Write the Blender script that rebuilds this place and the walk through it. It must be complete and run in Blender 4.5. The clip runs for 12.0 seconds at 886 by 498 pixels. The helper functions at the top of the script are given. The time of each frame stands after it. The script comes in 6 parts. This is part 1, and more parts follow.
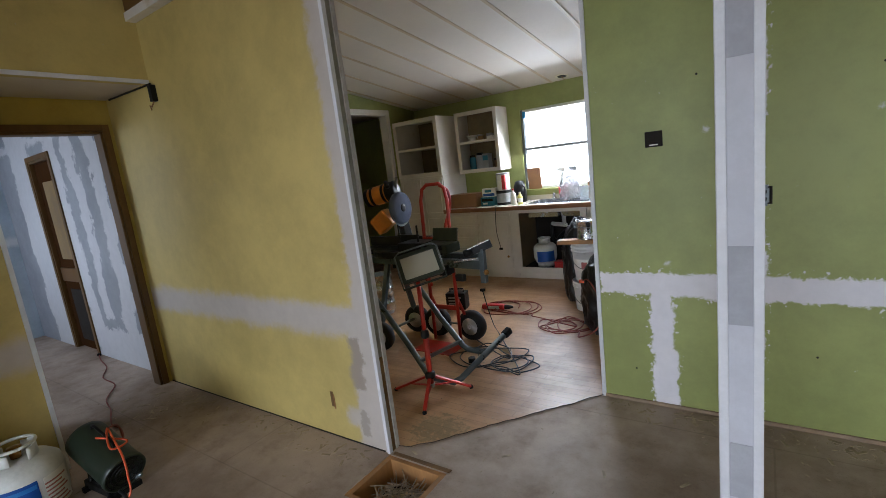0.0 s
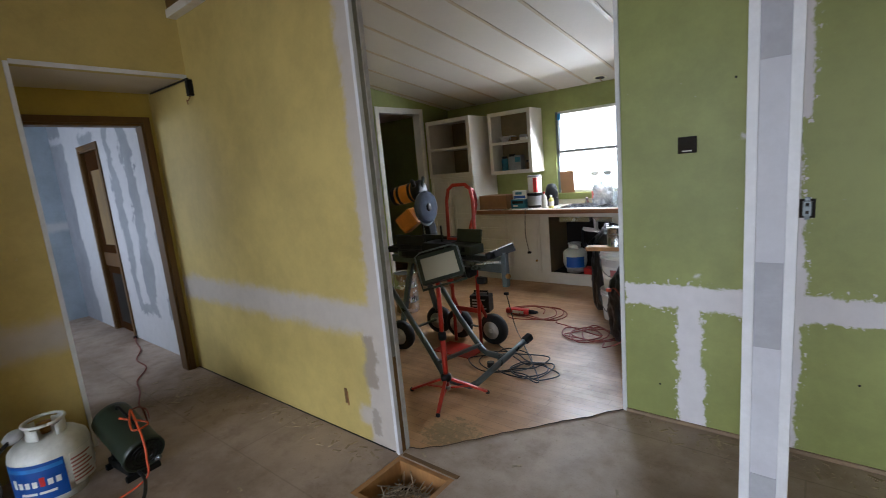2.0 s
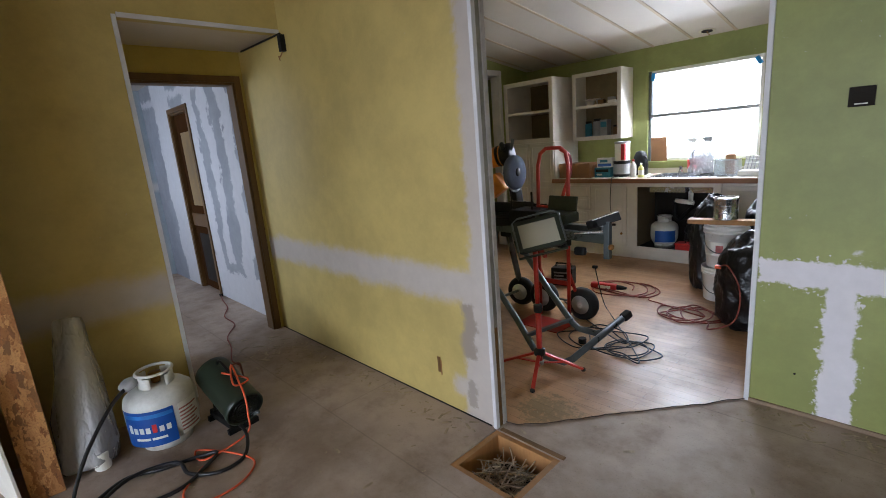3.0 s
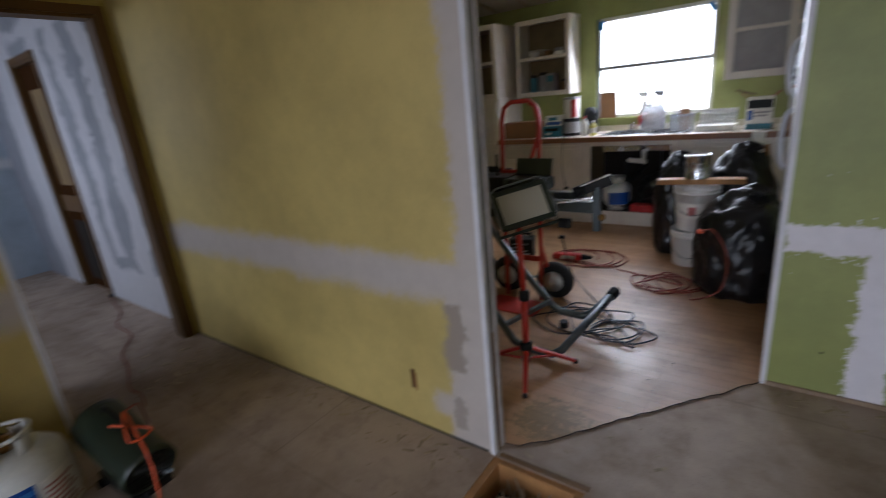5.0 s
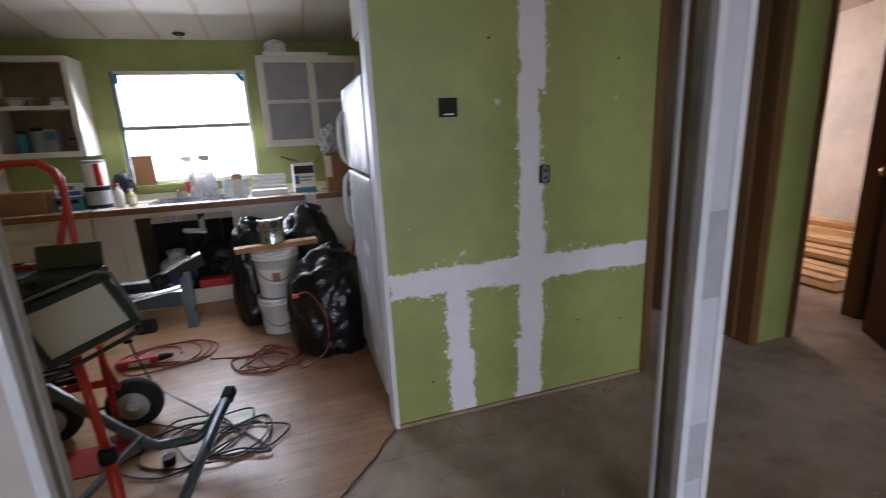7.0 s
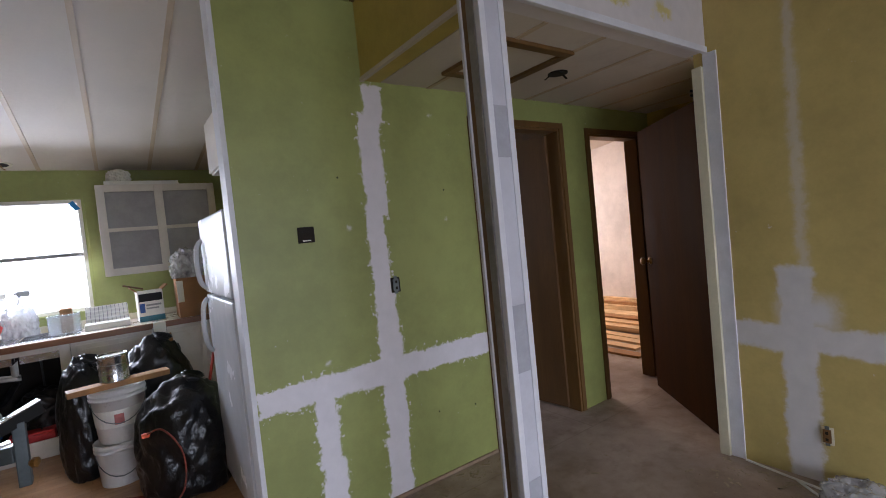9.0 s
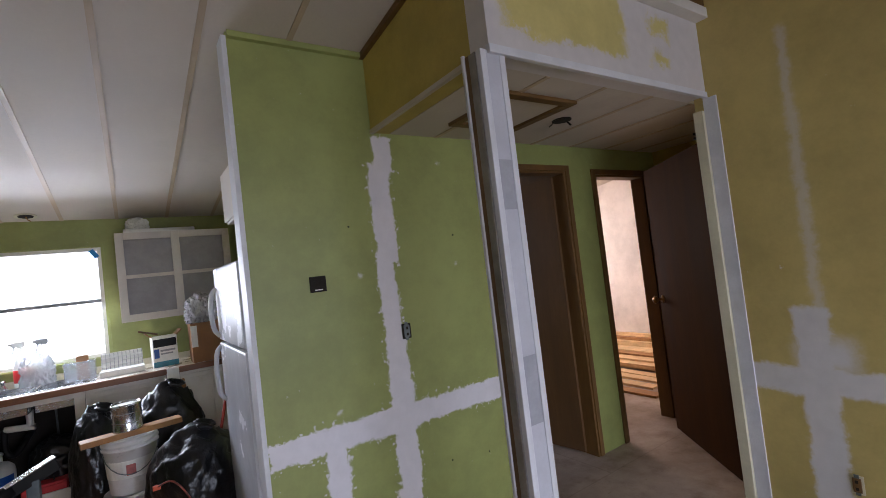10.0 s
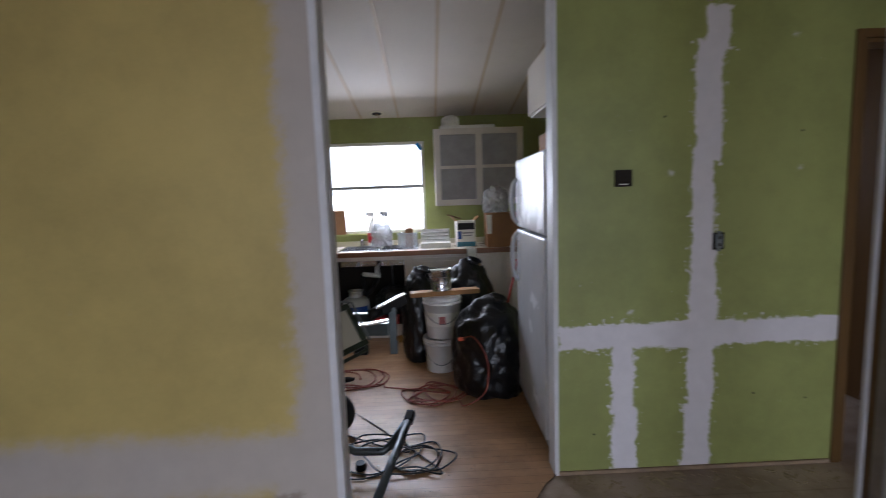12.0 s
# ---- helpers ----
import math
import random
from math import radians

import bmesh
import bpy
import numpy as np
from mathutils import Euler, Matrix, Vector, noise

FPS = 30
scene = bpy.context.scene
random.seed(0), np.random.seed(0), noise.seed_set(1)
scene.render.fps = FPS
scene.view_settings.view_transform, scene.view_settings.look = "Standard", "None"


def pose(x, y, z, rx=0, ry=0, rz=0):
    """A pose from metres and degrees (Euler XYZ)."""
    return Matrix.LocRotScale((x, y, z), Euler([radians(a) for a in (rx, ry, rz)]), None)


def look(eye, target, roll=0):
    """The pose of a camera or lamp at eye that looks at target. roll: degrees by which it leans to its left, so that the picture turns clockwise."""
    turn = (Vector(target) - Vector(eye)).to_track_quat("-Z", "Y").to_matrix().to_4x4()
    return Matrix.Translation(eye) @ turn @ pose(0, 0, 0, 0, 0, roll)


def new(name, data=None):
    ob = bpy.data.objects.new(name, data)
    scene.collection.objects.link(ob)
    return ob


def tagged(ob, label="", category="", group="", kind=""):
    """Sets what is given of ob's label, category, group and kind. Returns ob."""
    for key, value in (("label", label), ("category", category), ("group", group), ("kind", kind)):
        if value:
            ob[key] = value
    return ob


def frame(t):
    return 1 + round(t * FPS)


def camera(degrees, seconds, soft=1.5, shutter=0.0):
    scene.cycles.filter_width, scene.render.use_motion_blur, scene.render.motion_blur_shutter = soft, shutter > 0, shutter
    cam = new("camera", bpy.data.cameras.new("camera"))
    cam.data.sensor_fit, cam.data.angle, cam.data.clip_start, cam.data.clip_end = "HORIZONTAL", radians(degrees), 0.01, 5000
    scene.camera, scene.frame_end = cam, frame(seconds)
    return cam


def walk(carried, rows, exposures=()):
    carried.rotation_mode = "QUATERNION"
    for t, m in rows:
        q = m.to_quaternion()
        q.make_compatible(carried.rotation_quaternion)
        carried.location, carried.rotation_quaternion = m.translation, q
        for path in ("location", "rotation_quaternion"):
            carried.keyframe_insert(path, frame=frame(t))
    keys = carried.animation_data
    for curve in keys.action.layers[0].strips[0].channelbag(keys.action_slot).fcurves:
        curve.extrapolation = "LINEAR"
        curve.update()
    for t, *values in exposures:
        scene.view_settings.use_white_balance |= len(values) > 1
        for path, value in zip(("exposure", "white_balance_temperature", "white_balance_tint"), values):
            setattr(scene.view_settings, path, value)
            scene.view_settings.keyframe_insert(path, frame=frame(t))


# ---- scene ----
cam = camera(87.4, 12.0, 0.6, 0.3)
PATH = [
    (0, (-0.044, 0.118, 1.428), (-1.181, 1.725, 1.074), -6.9),
    (0.5, (-0.04, 0.121, 1.431), (-1.161, 1.739, 1.078), -7.3),
    (1, (-0.044, 0.123, 1.432), (-1.16, 1.746, 1.084), -7.4),
    (1.5, (-0.037, 0.139, 1.427), (-1.188, 1.739, 1.089), -6.9),
    (2, (-0.002, 0.193, 1.423), (-1.256, 1.714, 1.083), -5.2),
    (2.5, (-0.142, 0.173, 1.406), (-1.522, 1.569, 1.024), -5.1),
    (3, (-0.293, 0.137, 1.381), (-1.708, 1.48, 0.942), -4.8),
    (3.2, (-0.332, 0.139, 1.38), (-1.749, 1.473, 0.921), -4.8),
    (4.8, (-0.796, 0.387, 1.322), (-2.155, 1.707, 0.682), -7.9),
    (5, (-0.834, 0.409, 1.338), (-1.983, 1.929, 0.731), -5.6),
    (5.5, (-0.914, 0.547, 1.317), (-1.746, 2.284, 0.78), -3.1),
    (6, (-0.979, 0.737, 1.322), (-1.492, 2.601, 0.809), -3.3),
    (6.5, (-1.089, 0.777, 1.338), (-1.122, 2.711, 0.829), -3.9),
    (7, (-1.135, 0.752, 1.328), (-0.553, 2.603, 0.844), -2.8),
    (7.5, (-1.019, 0.638, 1.361), (-0.083, 2.364, 0.982), -3.4),
    (7.7, (-0.964, 0.576, 1.356), (0.056, 2.263, 1.019), -3.6),
    (9.3, (-1.262, 0.455, 1.412), (-0.109, 2.089, 1.382), -6.1),
    (9.5, (-1.248, 0.441, 1.441), (-0.105, 2.082, 1.442), -6.3),
    (10, (-1.237, 0.446, 1.45), (-0.112, 2.098, 1.52), -6.7),
    (10.5, (-1.241, 0.453, 1.463), (-0.171, 2.141, 1.529), -6.8),
    (11, (-1.23, 0.452, 1.452), (-0.372, 2.259, 1.429), -5.4),
    (11.5, (-1.258, 0.505, 1.381), (-0.745, 2.431, 1.223), -4.0),
    (12, (-1.375, 0.525, 1.377), (-1.327, 2.512, 1.151), -2.0),
]
EXPOSURES = [(0, 0.1, 11), (2, 0.12, 11), (3, 0.27, 13), (5, -0.5, 17), (5.5, -0.52, 16), (6.5, -0.3, 18), (7.5, -0.19, 18), (9.5, -0.05, 19), (10.5, -0.04, 19), (11, -0.12, 19), (11.5, -0.33, 19), (12, -0.56, 18)]
walk(cam, [(t, look(eye, target, roll)) for t, eye, target, roll in PATH], [(t, stops, 5720, tint) for t, stops, tint in EXPOSURES])

# ---- light ----
world = bpy.data.worlds.new("sky")
scene.world = world
world.use_nodes = True
wn = world.node_tree.nodes
sky = wn.new("ShaderNodeTexSky")
sky.sky_type, sky.sun_disc, sky.sun_elevation, sky.sun_rotation = "NISHITA", False, radians(38), radians(200)
world.node_tree.links.new(sky.outputs[0], wn["Background"].inputs[0])
wn["Background"].inputs[1].default_value = 0.1
sun = new("sun", bpy.data.lights.new("sun", "SUN"))
sun.data.energy, sun.data.angle, sun.data.color = 0.8, radians(15), (1, 0.96, 0.9)
sun.matrix_world = look((-3, -8, 9), (0, 0, 0))


def window_light(name, at, to, w, h, watts, color=(0.93, 0.97, 1.0)):
    lamp = new(name, bpy.data.lights.new(name, "AREA"))
    lamp.data.shape, lamp.data.size, lamp.data.size_y = "RECTANGLE", w, h
    lamp.data.energy, lamp.data.color = watts, color
    lamp.matrix_world = look(at, to)
    return lamp


window_light("kitchen_window_light", (-1.965, 5.5, 1.52), (-1.965, 4.1, 0.62), 1.03, 0.9, 56)
window_light("living_window_light", (-0.35, -3.42, 1.1), (-0.3, -1.4, 0.1), 2.8, 1.6, 78)
# added fill lamp on the closed west wall, no window there
window_light("side_fill_light", (-3.2, -1.9, 1.4), (-1, -1.2, 0.4), 1.1, 1.0, 20)
window_light("bedroom_window_light", (3.4, 6.1, 1.5), (3.4, 4, 0.9), 1.3, 1.1, 62, (1.0, 0.72, 0.50))
window_light("back_room_window_light", (-5.6, -0.72, 1.5), (-5.6, 2, 0.6), 1.2, 1.0, 24, (0.86, 0.93, 1.0))

# lamp added at an unseen bath opening to brighten the open door
window_light("bath_added_light", (0.85, 4.58, 1.55), (0.9, 3.0, 0.8), 0.45, 0.65, 5)

# ---- materials ----


def srgb(r, g, b):
    return tuple(((c / 255 + 0.055) / 1.055) ** 2.4 if c > 10 else c / 255 / 12.92 for c in (r, g, b))


def nodes_of(name):
    m = bpy.data.materials.new(name)
    m.use_nodes = True
    nt = m.node_tree
    return m, nt, nt.nodes["Principled BSDF"]


def node(nt, kind, **sets):
    n = nt.nodes.new(kind)
    for k, v in sets.items():
        n.inputs[k.replace("_", " ")].default_value = v
    return n


def noise_of(nt, scale, detail=4, rough=0.6, vec=None, stretch=None):
    tc = nt.nodes.new("ShaderNodeTexCoord")
    src = tc.outputs["Object"]
    if stretch:
        mp = node(nt, "ShaderNodeMapping", Scale=stretch)
        nt.links.new(src, mp.inputs[0])
        src = mp.outputs[0]
    n = node(nt, "ShaderNodeTexNoise", Scale=scale, Detail=detail, Roughness=rough)
    nt.links.new(src, n.inputs["Vector"])
    return n


def mix_color(nt, fac, a, b, kind="MIX"):
    n = nt.nodes.new("ShaderNodeMix")
    n.data_type, n.blend_type = "RGBA", kind
    for sock, v in ((n.inputs[0], fac), (n.inputs[6], a), (n.inputs[7], b)):
        if isinstance(v, bpy.types.NodeSocket):
            nt.links.new(v, sock)
        elif isinstance(v, tuple):
            sock.default_value = (*v[:3], 1)
        else:
            sock.default_value = v
    return n.outputs[2]


def math_node(nt, op, a, b=0.0, clamp=False):
    n = nt.nodes.new("ShaderNodeMath")
    n.operation, n.use_clamp = op, clamp
    for sock, v in ((n.inputs[0], a), (n.inputs[1], b)):
        if isinstance(v, bpy.types.NodeSocket):
            nt.links.new(v, sock)
        else:
            sock.default_value = v
    return n.outputs[0]


def span(nt, v, a, b, c=0.0, d=1.0):
    n = nt.nodes.new("ShaderNodeMapRange")
    n.interpolation_type = "SMOOTHSTEP"
    nt.links.new(v, n.inputs[0])
    for i, q in enumerate((a, b, c, d)):
        n.inputs[i + 1].default_value = q
    return n.outputs[0]


def add_bump(nt, bsdf, height, strength, dist=0.002):
    b = node(nt, "ShaderNodeBump", Strength=strength, Distance=dist)
    nt.links.new(height, b.inputs["Height"])
    nt.links.new(b.outputs[0], bsdf.inputs["Normal"])


def mat(name, base, rough=0.6, var=0.25, scale=6.0, bump=0.15, metal=0.0, fine=90.0, stain=None, stretch=None):
    """A surface with broad and fine variation of its colour, and a fine relief."""
    m, nt, p = nodes_of(name)
    big, small = noise_of(nt, scale, 5, 0.6, None, stretch), noise_of(nt, fine, 3, 0.6, None, stretch)
    dark = tuple(c * (1 - var) for c in base)
    light = tuple(min(1, c * (1 + var * 0.6)) for c in base)
    col = mix_color(nt, span(nt, big.outputs[0], 0.3, 0.7), dark, light)
    col = mix_color(nt, math_node(nt, "MULTIPLY", span(nt, small.outputs[0], 0.35, 0.7), 0.35), col, dark)
    if stain:
        blot = noise_of(nt, scale * 0.45, 6, 0.7)
        col = mix_color(nt, span(nt, blot.outputs[0], 0.55, 0.72, 0, 0.8), col, stain)
    nt.links.new(col, p.inputs["Base Color"])
    nt.links.new(span(nt, big.outputs[0], 0.25, 0.75, max(0.03, rough - 0.1), min(1, rough + 0.1)), p.inputs["Roughness"])
    p.inputs["Metallic"].default_value = metal
    if bump:
        add_bump(nt, p, small.outputs[0], bump)
    return m


def painted(name, paint, filler, across, rects, wobble=0.03, rough=0.55, grime=(0.2, 0.18, 0.12), sway=0.0, spatter=0.0, bare=()):
    """Wall paint with strips of joint filler: rects of (from, to, low, high, softness) along the wall and up."""
    m, nt, p = nodes_of(name)
    geo = nt.nodes.new("ShaderNodeNewGeometry")
    sep = nt.nodes.new("ShaderNodeSeparateXYZ")
    nt.links.new(geo.outputs["Position"], sep.inputs[0])
    rag = noise_of(nt, 7, 10, 0.78)
    rag2 = noise_of(nt, 5.3, 10, 0.78, None, (1, 1, 1.13))
    u = math_node(nt, "ADD", sep.outputs[across], math_node(nt, "MULTIPLY", math_node(nt, "SUBTRACT", rag.outputs[0], 0.5), wobble * 4))
    if sway:
        drift = noise_of(nt, 2.6, 3, 0.55)
        u = math_node(nt, "ADD", u, math_node(nt, "MULTIPLY", math_node(nt, "SUBTRACT", drift.outputs[0], 0.5), sway * 4))
    v = math_node(nt, "ADD", sep.outputs[2], math_node(nt, "MULTIPLY", math_node(nt, "SUBTRACT", rag2.outputs[0], 0.5), wobble * 4))
    mask = halo = None

    def patch(a, b, lo, hi, soft):
        return math_node(nt, "MULTIPLY", math_node(nt, "MULTIPLY", span(nt, u, a - soft, a + soft), span(nt, u, b - soft, b + soft, 1, 0)),
                      math_node(nt, "MULTIPLY", span(nt, v, lo - soft, lo + soft), span(nt, v, hi - soft, hi + soft, 1, 0)))

    for a, b, lo, hi, soft in rects:
        k = patch(a, b, lo, hi, soft)
        mask = k if mask is None else math_node(nt, "MAXIMUM", mask, k)
        if spatter and b - a > 0.05:
            k = patch(a - spatter, b + spatter, lo - spatter, hi + spatter, spatter * 0.8)
            halo = k if halo is None else math_node(nt, "MAXIMUM", halo, k)
    if halo is not None:
        flecks = noise_of(nt, 34, 4, 0.62)
        thick = math_node(nt, "ADD", flecks.outputs[0], math_node(nt, "MULTIPLY", halo, 0.16))
        mask = math_node(nt, "MAXIMUM", mask, span(nt, thick, 0.735, 0.76, 0, 0.85))
    big, fine = noise_of(nt, 1.7, 8, 0.72), noise_of(nt, 160, 2, 0.5)
    tone = mix_color(nt, span(nt, big.outputs[0], 0.3, 0.7), tuple(c * 0.8 for c in paint), tuple(min(1, c * 1.1) for c in paint))
    spots = noise_of(nt, 23, 6, 0.75)
    tone = mix_color(nt, span(nt, spots.outputs[0], 0.685, 0.72, 0, 0.7), tone, filler)
    scuff = noise_of(nt, 9, 7, 0.8)
    tone = mix_color(nt, span(nt, scuff.outputs[0], 0.66, 0.8, 0, 0.35), tone, grime)
    if mask is not None:
        swirl = noise_of(nt, 14, 5, 0.6)
        fill = mix_color(nt, swirl.outputs[0], tuple(c * 0.86 for c in filler), tuple(min(1, c * 1.08) for c in filler))
        for a, b, lo, hi, soft, shade in bare:
            fill = mix_color(nt, patch(a, b, lo, hi, soft), fill, shade)
        tone = mix_color(nt, mask, tone, fill)
    nt.links.new(tone, p.inputs["Base Color"])
    p.inputs["Roughness"].default_value = rough
    h = math_node(nt, "ADD", math_node(nt, "MULTIPLY", fine.outputs[0], 0.25), math_node(nt, "MULTIPLY", big.outputs[0], 0.25))
    if mask is not None:
        h = math_node(nt, "ADD", h, mask)
    add_bump(nt, p, h, 0.35, 0.0015)
    return m


YELLOW, GREEN, FILLER = srgb(191, 171, 104), srgb(149, 155, 90), srgb(222, 218, 222)
GREY_FILL = srgb(187, 178, 170)
m_yellow = painted("yellow_paint", YELLOW, GREY_FILL, 0,
                   [(-4.2, -1.5, 0.61, 0.78, 0.04), (-1.82, -1.5, -0.1, 0.78, 0.022), (-1.735, -1.5, 0.7, 2.3, 0.026), (-1.9, -1.5, 0.1, 0.2, 0.03)],
                   0.042, 0.5, (0.2, 0.18, 0.12), 0.006, 0.0, [(-1.84, -1.74, 0.33, 0.61, 0.012, srgb(150, 138, 126)), (-1.8, -1.75, 0.05, 0.2, 0.01, srgb(156, 146, 136))])
m_yellow_left = painted("yellow_paint_left", YELLOW, GREY_FILL, 1, [(-3, 0.8, 0.63, 0.8, 0.06)], 0.035)
m_yellow_right = painted("yellow_paint_right", YELLOW, srgb(212, 207, 204), 1,
                         [(-3, 1.7, 0.63, 0.76, 0.014), (1.26, 1.4, -0.1, 1.05, 0.014), (1.28, 1.30, 1.0, 2.4, 0.03), (1.18, 1.4, 0.75, 0.9, 0.05)], 0.03)
m_yellow_header = painted("yellow_paint_header", srgb(204, 190, 120), srgb(208, 202, 200), 0,
                          [(-0.3, 1.5, 2.1, 2.3, 0.015), (0.72, 0.95, 2.1, 2.9, 0.03), (1.1, 1.5, 2.1, 2.9, 0.03), (0.9, 1.2, 2.36, 2.46, 0.02), (0.9, 1.2, 2.55, 2.9, 0.02), (-0.3, 0.0, 2.1, 2.9, 0.04)], 0.07)
m_yellow_plain = painted("yellow_paint_plain", srgb(182, 162, 80), GREY_FILL, 0, [])
m_green = painted("green_paint", GREEN, FILLER, 0,
                  [(-0.79, 0.57, 0.625, 0.745, 0.006), (-0.54, -0.43, 0.3, 0.68, 0.006), (-0.525, -0.415, -0.1, 0.34, 0.006), (-0.185, -0.05, -0.1, 0.34, 0.006), (-0.165, -0.04, 0.3, 1.15, 0.006),
                   (-0.168, -0.068, 1.1, 1.56, 0.006), (-0.16, -0.035, 1.5, 2.03, 0.006), (-0.115, -0.015, 1.98, 2.17, 0.006),
                   (-0.28, -0.262, 1.435, 1.448, 0.012), (0.325, 0.345, 1.443, 1.453, 0.012), (-0.455, -0.435, 0.785, 0.797, 0.012), (0.28, 0.30, 2.035, 2.045, 0.012)], 0.03, 0.5, (0.2, 0.18, 0.12), 0.0, 0.03)
m_green_plain = painted("green_paint_plain", GREEN, FILLER, 0, [])
m_patchy = painted("patched_drywall", srgb(156, 158, 165), srgb(208, 207, 210), 0,
                   [(-4.62, -4.38, 0.25, 2.3, 0.012), (-5.06, -4.86, 0.4, 2.3, 0.012), (-5.42, -5.2, -0.1, 2.3, 0.012), (-6.6, -6.0, -0.1, 2.3, 0.012), (-5.3, -4.0, -0.1, 0.32, 0.012), (-4.2, -4.0, -0.1, 1.3, 0.012), (-8, -3, 2.08, 2.16, 0.02)],
                   0.07, 0.6, (0.2, 0.18, 0.12), 0.1)
m_blue_wall = painted("pale_blue_drywall", srgb(166, 178, 190), srgb(200, 202, 204), 1, [(-1, 3, 1.1, 1.2, 0.03)], 0.03)
m_bed_wall = painted("white_bedroom_wall", srgb(214, 206, 198), FILLER, 1, [])
m_white = mat("white_paint", srgb(218, 214, 206), 0.45, 0.08, 5, 0.12, 0, 70, srgb(190, 180, 160))
m_bead = mat("primed_corner_bead", srgb(212, 212, 216), 0.5, 0.1, 9, 0.15)
m_mud = mat("grey_joint_mud", srgb(165, 165, 172), 0.8, 0.12, 12, 0.2)
m_cream = mat("cream_trim", srgb(210, 203, 176), 0.5, 0.12, 5, 0.12)
m_brown = mat("brown_wood_trim", srgb(106, 76, 36), 0.5, 0.35, 4, 0.2, 0, 60, None, (1, 1, 0.12))
m_door = mat("dark_brown_door", srgb(66, 41, 21), 0.75, 0.3, 5, 0.15, 0, 80, None, (1, 1, 0.1))
m_door.node_tree.nodes["Principled BSDF"].inputs["Specular IOR Level"].default_value = 0.02
m_panel = mat("brown_wall_panel", srgb(108, 78, 46), 0.6, 0.3, 4, 0.1, 0, 60, None, (1, 1, 0.15))
m_raw = mat("raw_pine", srgb(168, 122, 72), 0.7, 0.3, 6, 0.25, 0, 60, None, (1, 1, 0.2))
m_board = mat("fresh_lumber", srgb(222, 188, 138), 0.65, 0.25, 5, 0.2, 0, 60, None, (0.15, 1, 1))
m_metal = mat("galvanised_channel", srgb(150, 145, 138), 0.4, 0.25, 9, 0.1, 0.6)
# near-black for dark fittings, and for shade painted into recesses and gaps
m_dark = mat("dark_parts_and_shade", srgb(34, 28, 22), 0.9, 0.4, 5, 0.2)
m_ceiling = mat("ceiling_board", srgb(198, 188, 175), 0.75, 0.06, 1.5, 0.5, 0, 45, srgb(180, 168, 156))
m_batten = mat("ceiling_batten", srgb(182, 162, 134), 0.6, 0.12, 4, 0.1)
m_outside = nodes_of("bright_overcast")[0]
po = m_outside.node_tree.nodes["Principled BSDF"]
po.inputs["Base Color"].default_value = (0.8, 0.8, 0.8, 1)
po.inputs["Emission Color"].default_value = (0.93, 0.97, 1, 1)
po.inputs["Emission Strength"].default_value = 5.0


def subfloor_material():
    m, nt, p = nodes_of("stained_subfloor")
    big, mid, fine = noise_of(nt, 1.1, 6, 0.65), noise_of(nt, 5, 7, 0.7), noise_of(nt, 130, 3, 0.7)
    col = mix_color(nt, span(nt, big.outputs[0], 0.32, 0.68), srgb(136, 117, 100), srgb(186, 168, 152))
    col = mix_color(nt, span(nt, mid.outputs[0], 0.48, 0.72, 0, 0.4), col, srgb(108, 88, 72))
    pale = noise_of(nt, 2.7, 7, 0.7)
    col = mix_color(nt, span(nt, pale.outputs[0], 0.58, 0.72, 0, 0.5), col, srgb(160, 146, 136))
    col = mix_color(nt, span(nt, fine.outputs[0], 0.55, 0.75, 0, 0.4), col, srgb(62, 52, 46))
    tc = nt.nodes.new("ShaderNodeTexCoord")
    br = node(nt, "ShaderNodeTexBrick", Scale=1.0, Mortar_Size=0.004, Brick_Width=2.44, Row_Height=1.22)
    nt.links.new(tc.outputs["Object"], br.inputs["Vector"])
    col = mix_color(nt, math_node(nt, "MULTIPLY", br.outputs["Fac"], 0.22), col, srgb(60, 50, 42))
    nt.links.new(col, p.inputs["Base Color"])
    grit = noise_of(nt, 48, 5, 0.7)
    col = mix_color(nt, span(nt, grit.outputs[0], 0.66, 0.72, 0, 0.45), col, srgb(196, 184, 170))
    col = mix_color(nt, span(nt, grit.outputs[0], 0.36, 0.3, 0, 0.5), col, srgb(58, 48, 42))
    nt.links.new(span(nt, mid.outputs[0], 0.3, 0.7, 0.5, 0.75), p.inputs["Roughness"])
    add_bump(nt, p, math_node(nt, "ADD", fine.outputs[0], mid.outputs[0]), 0.25, 0.003)
    return m


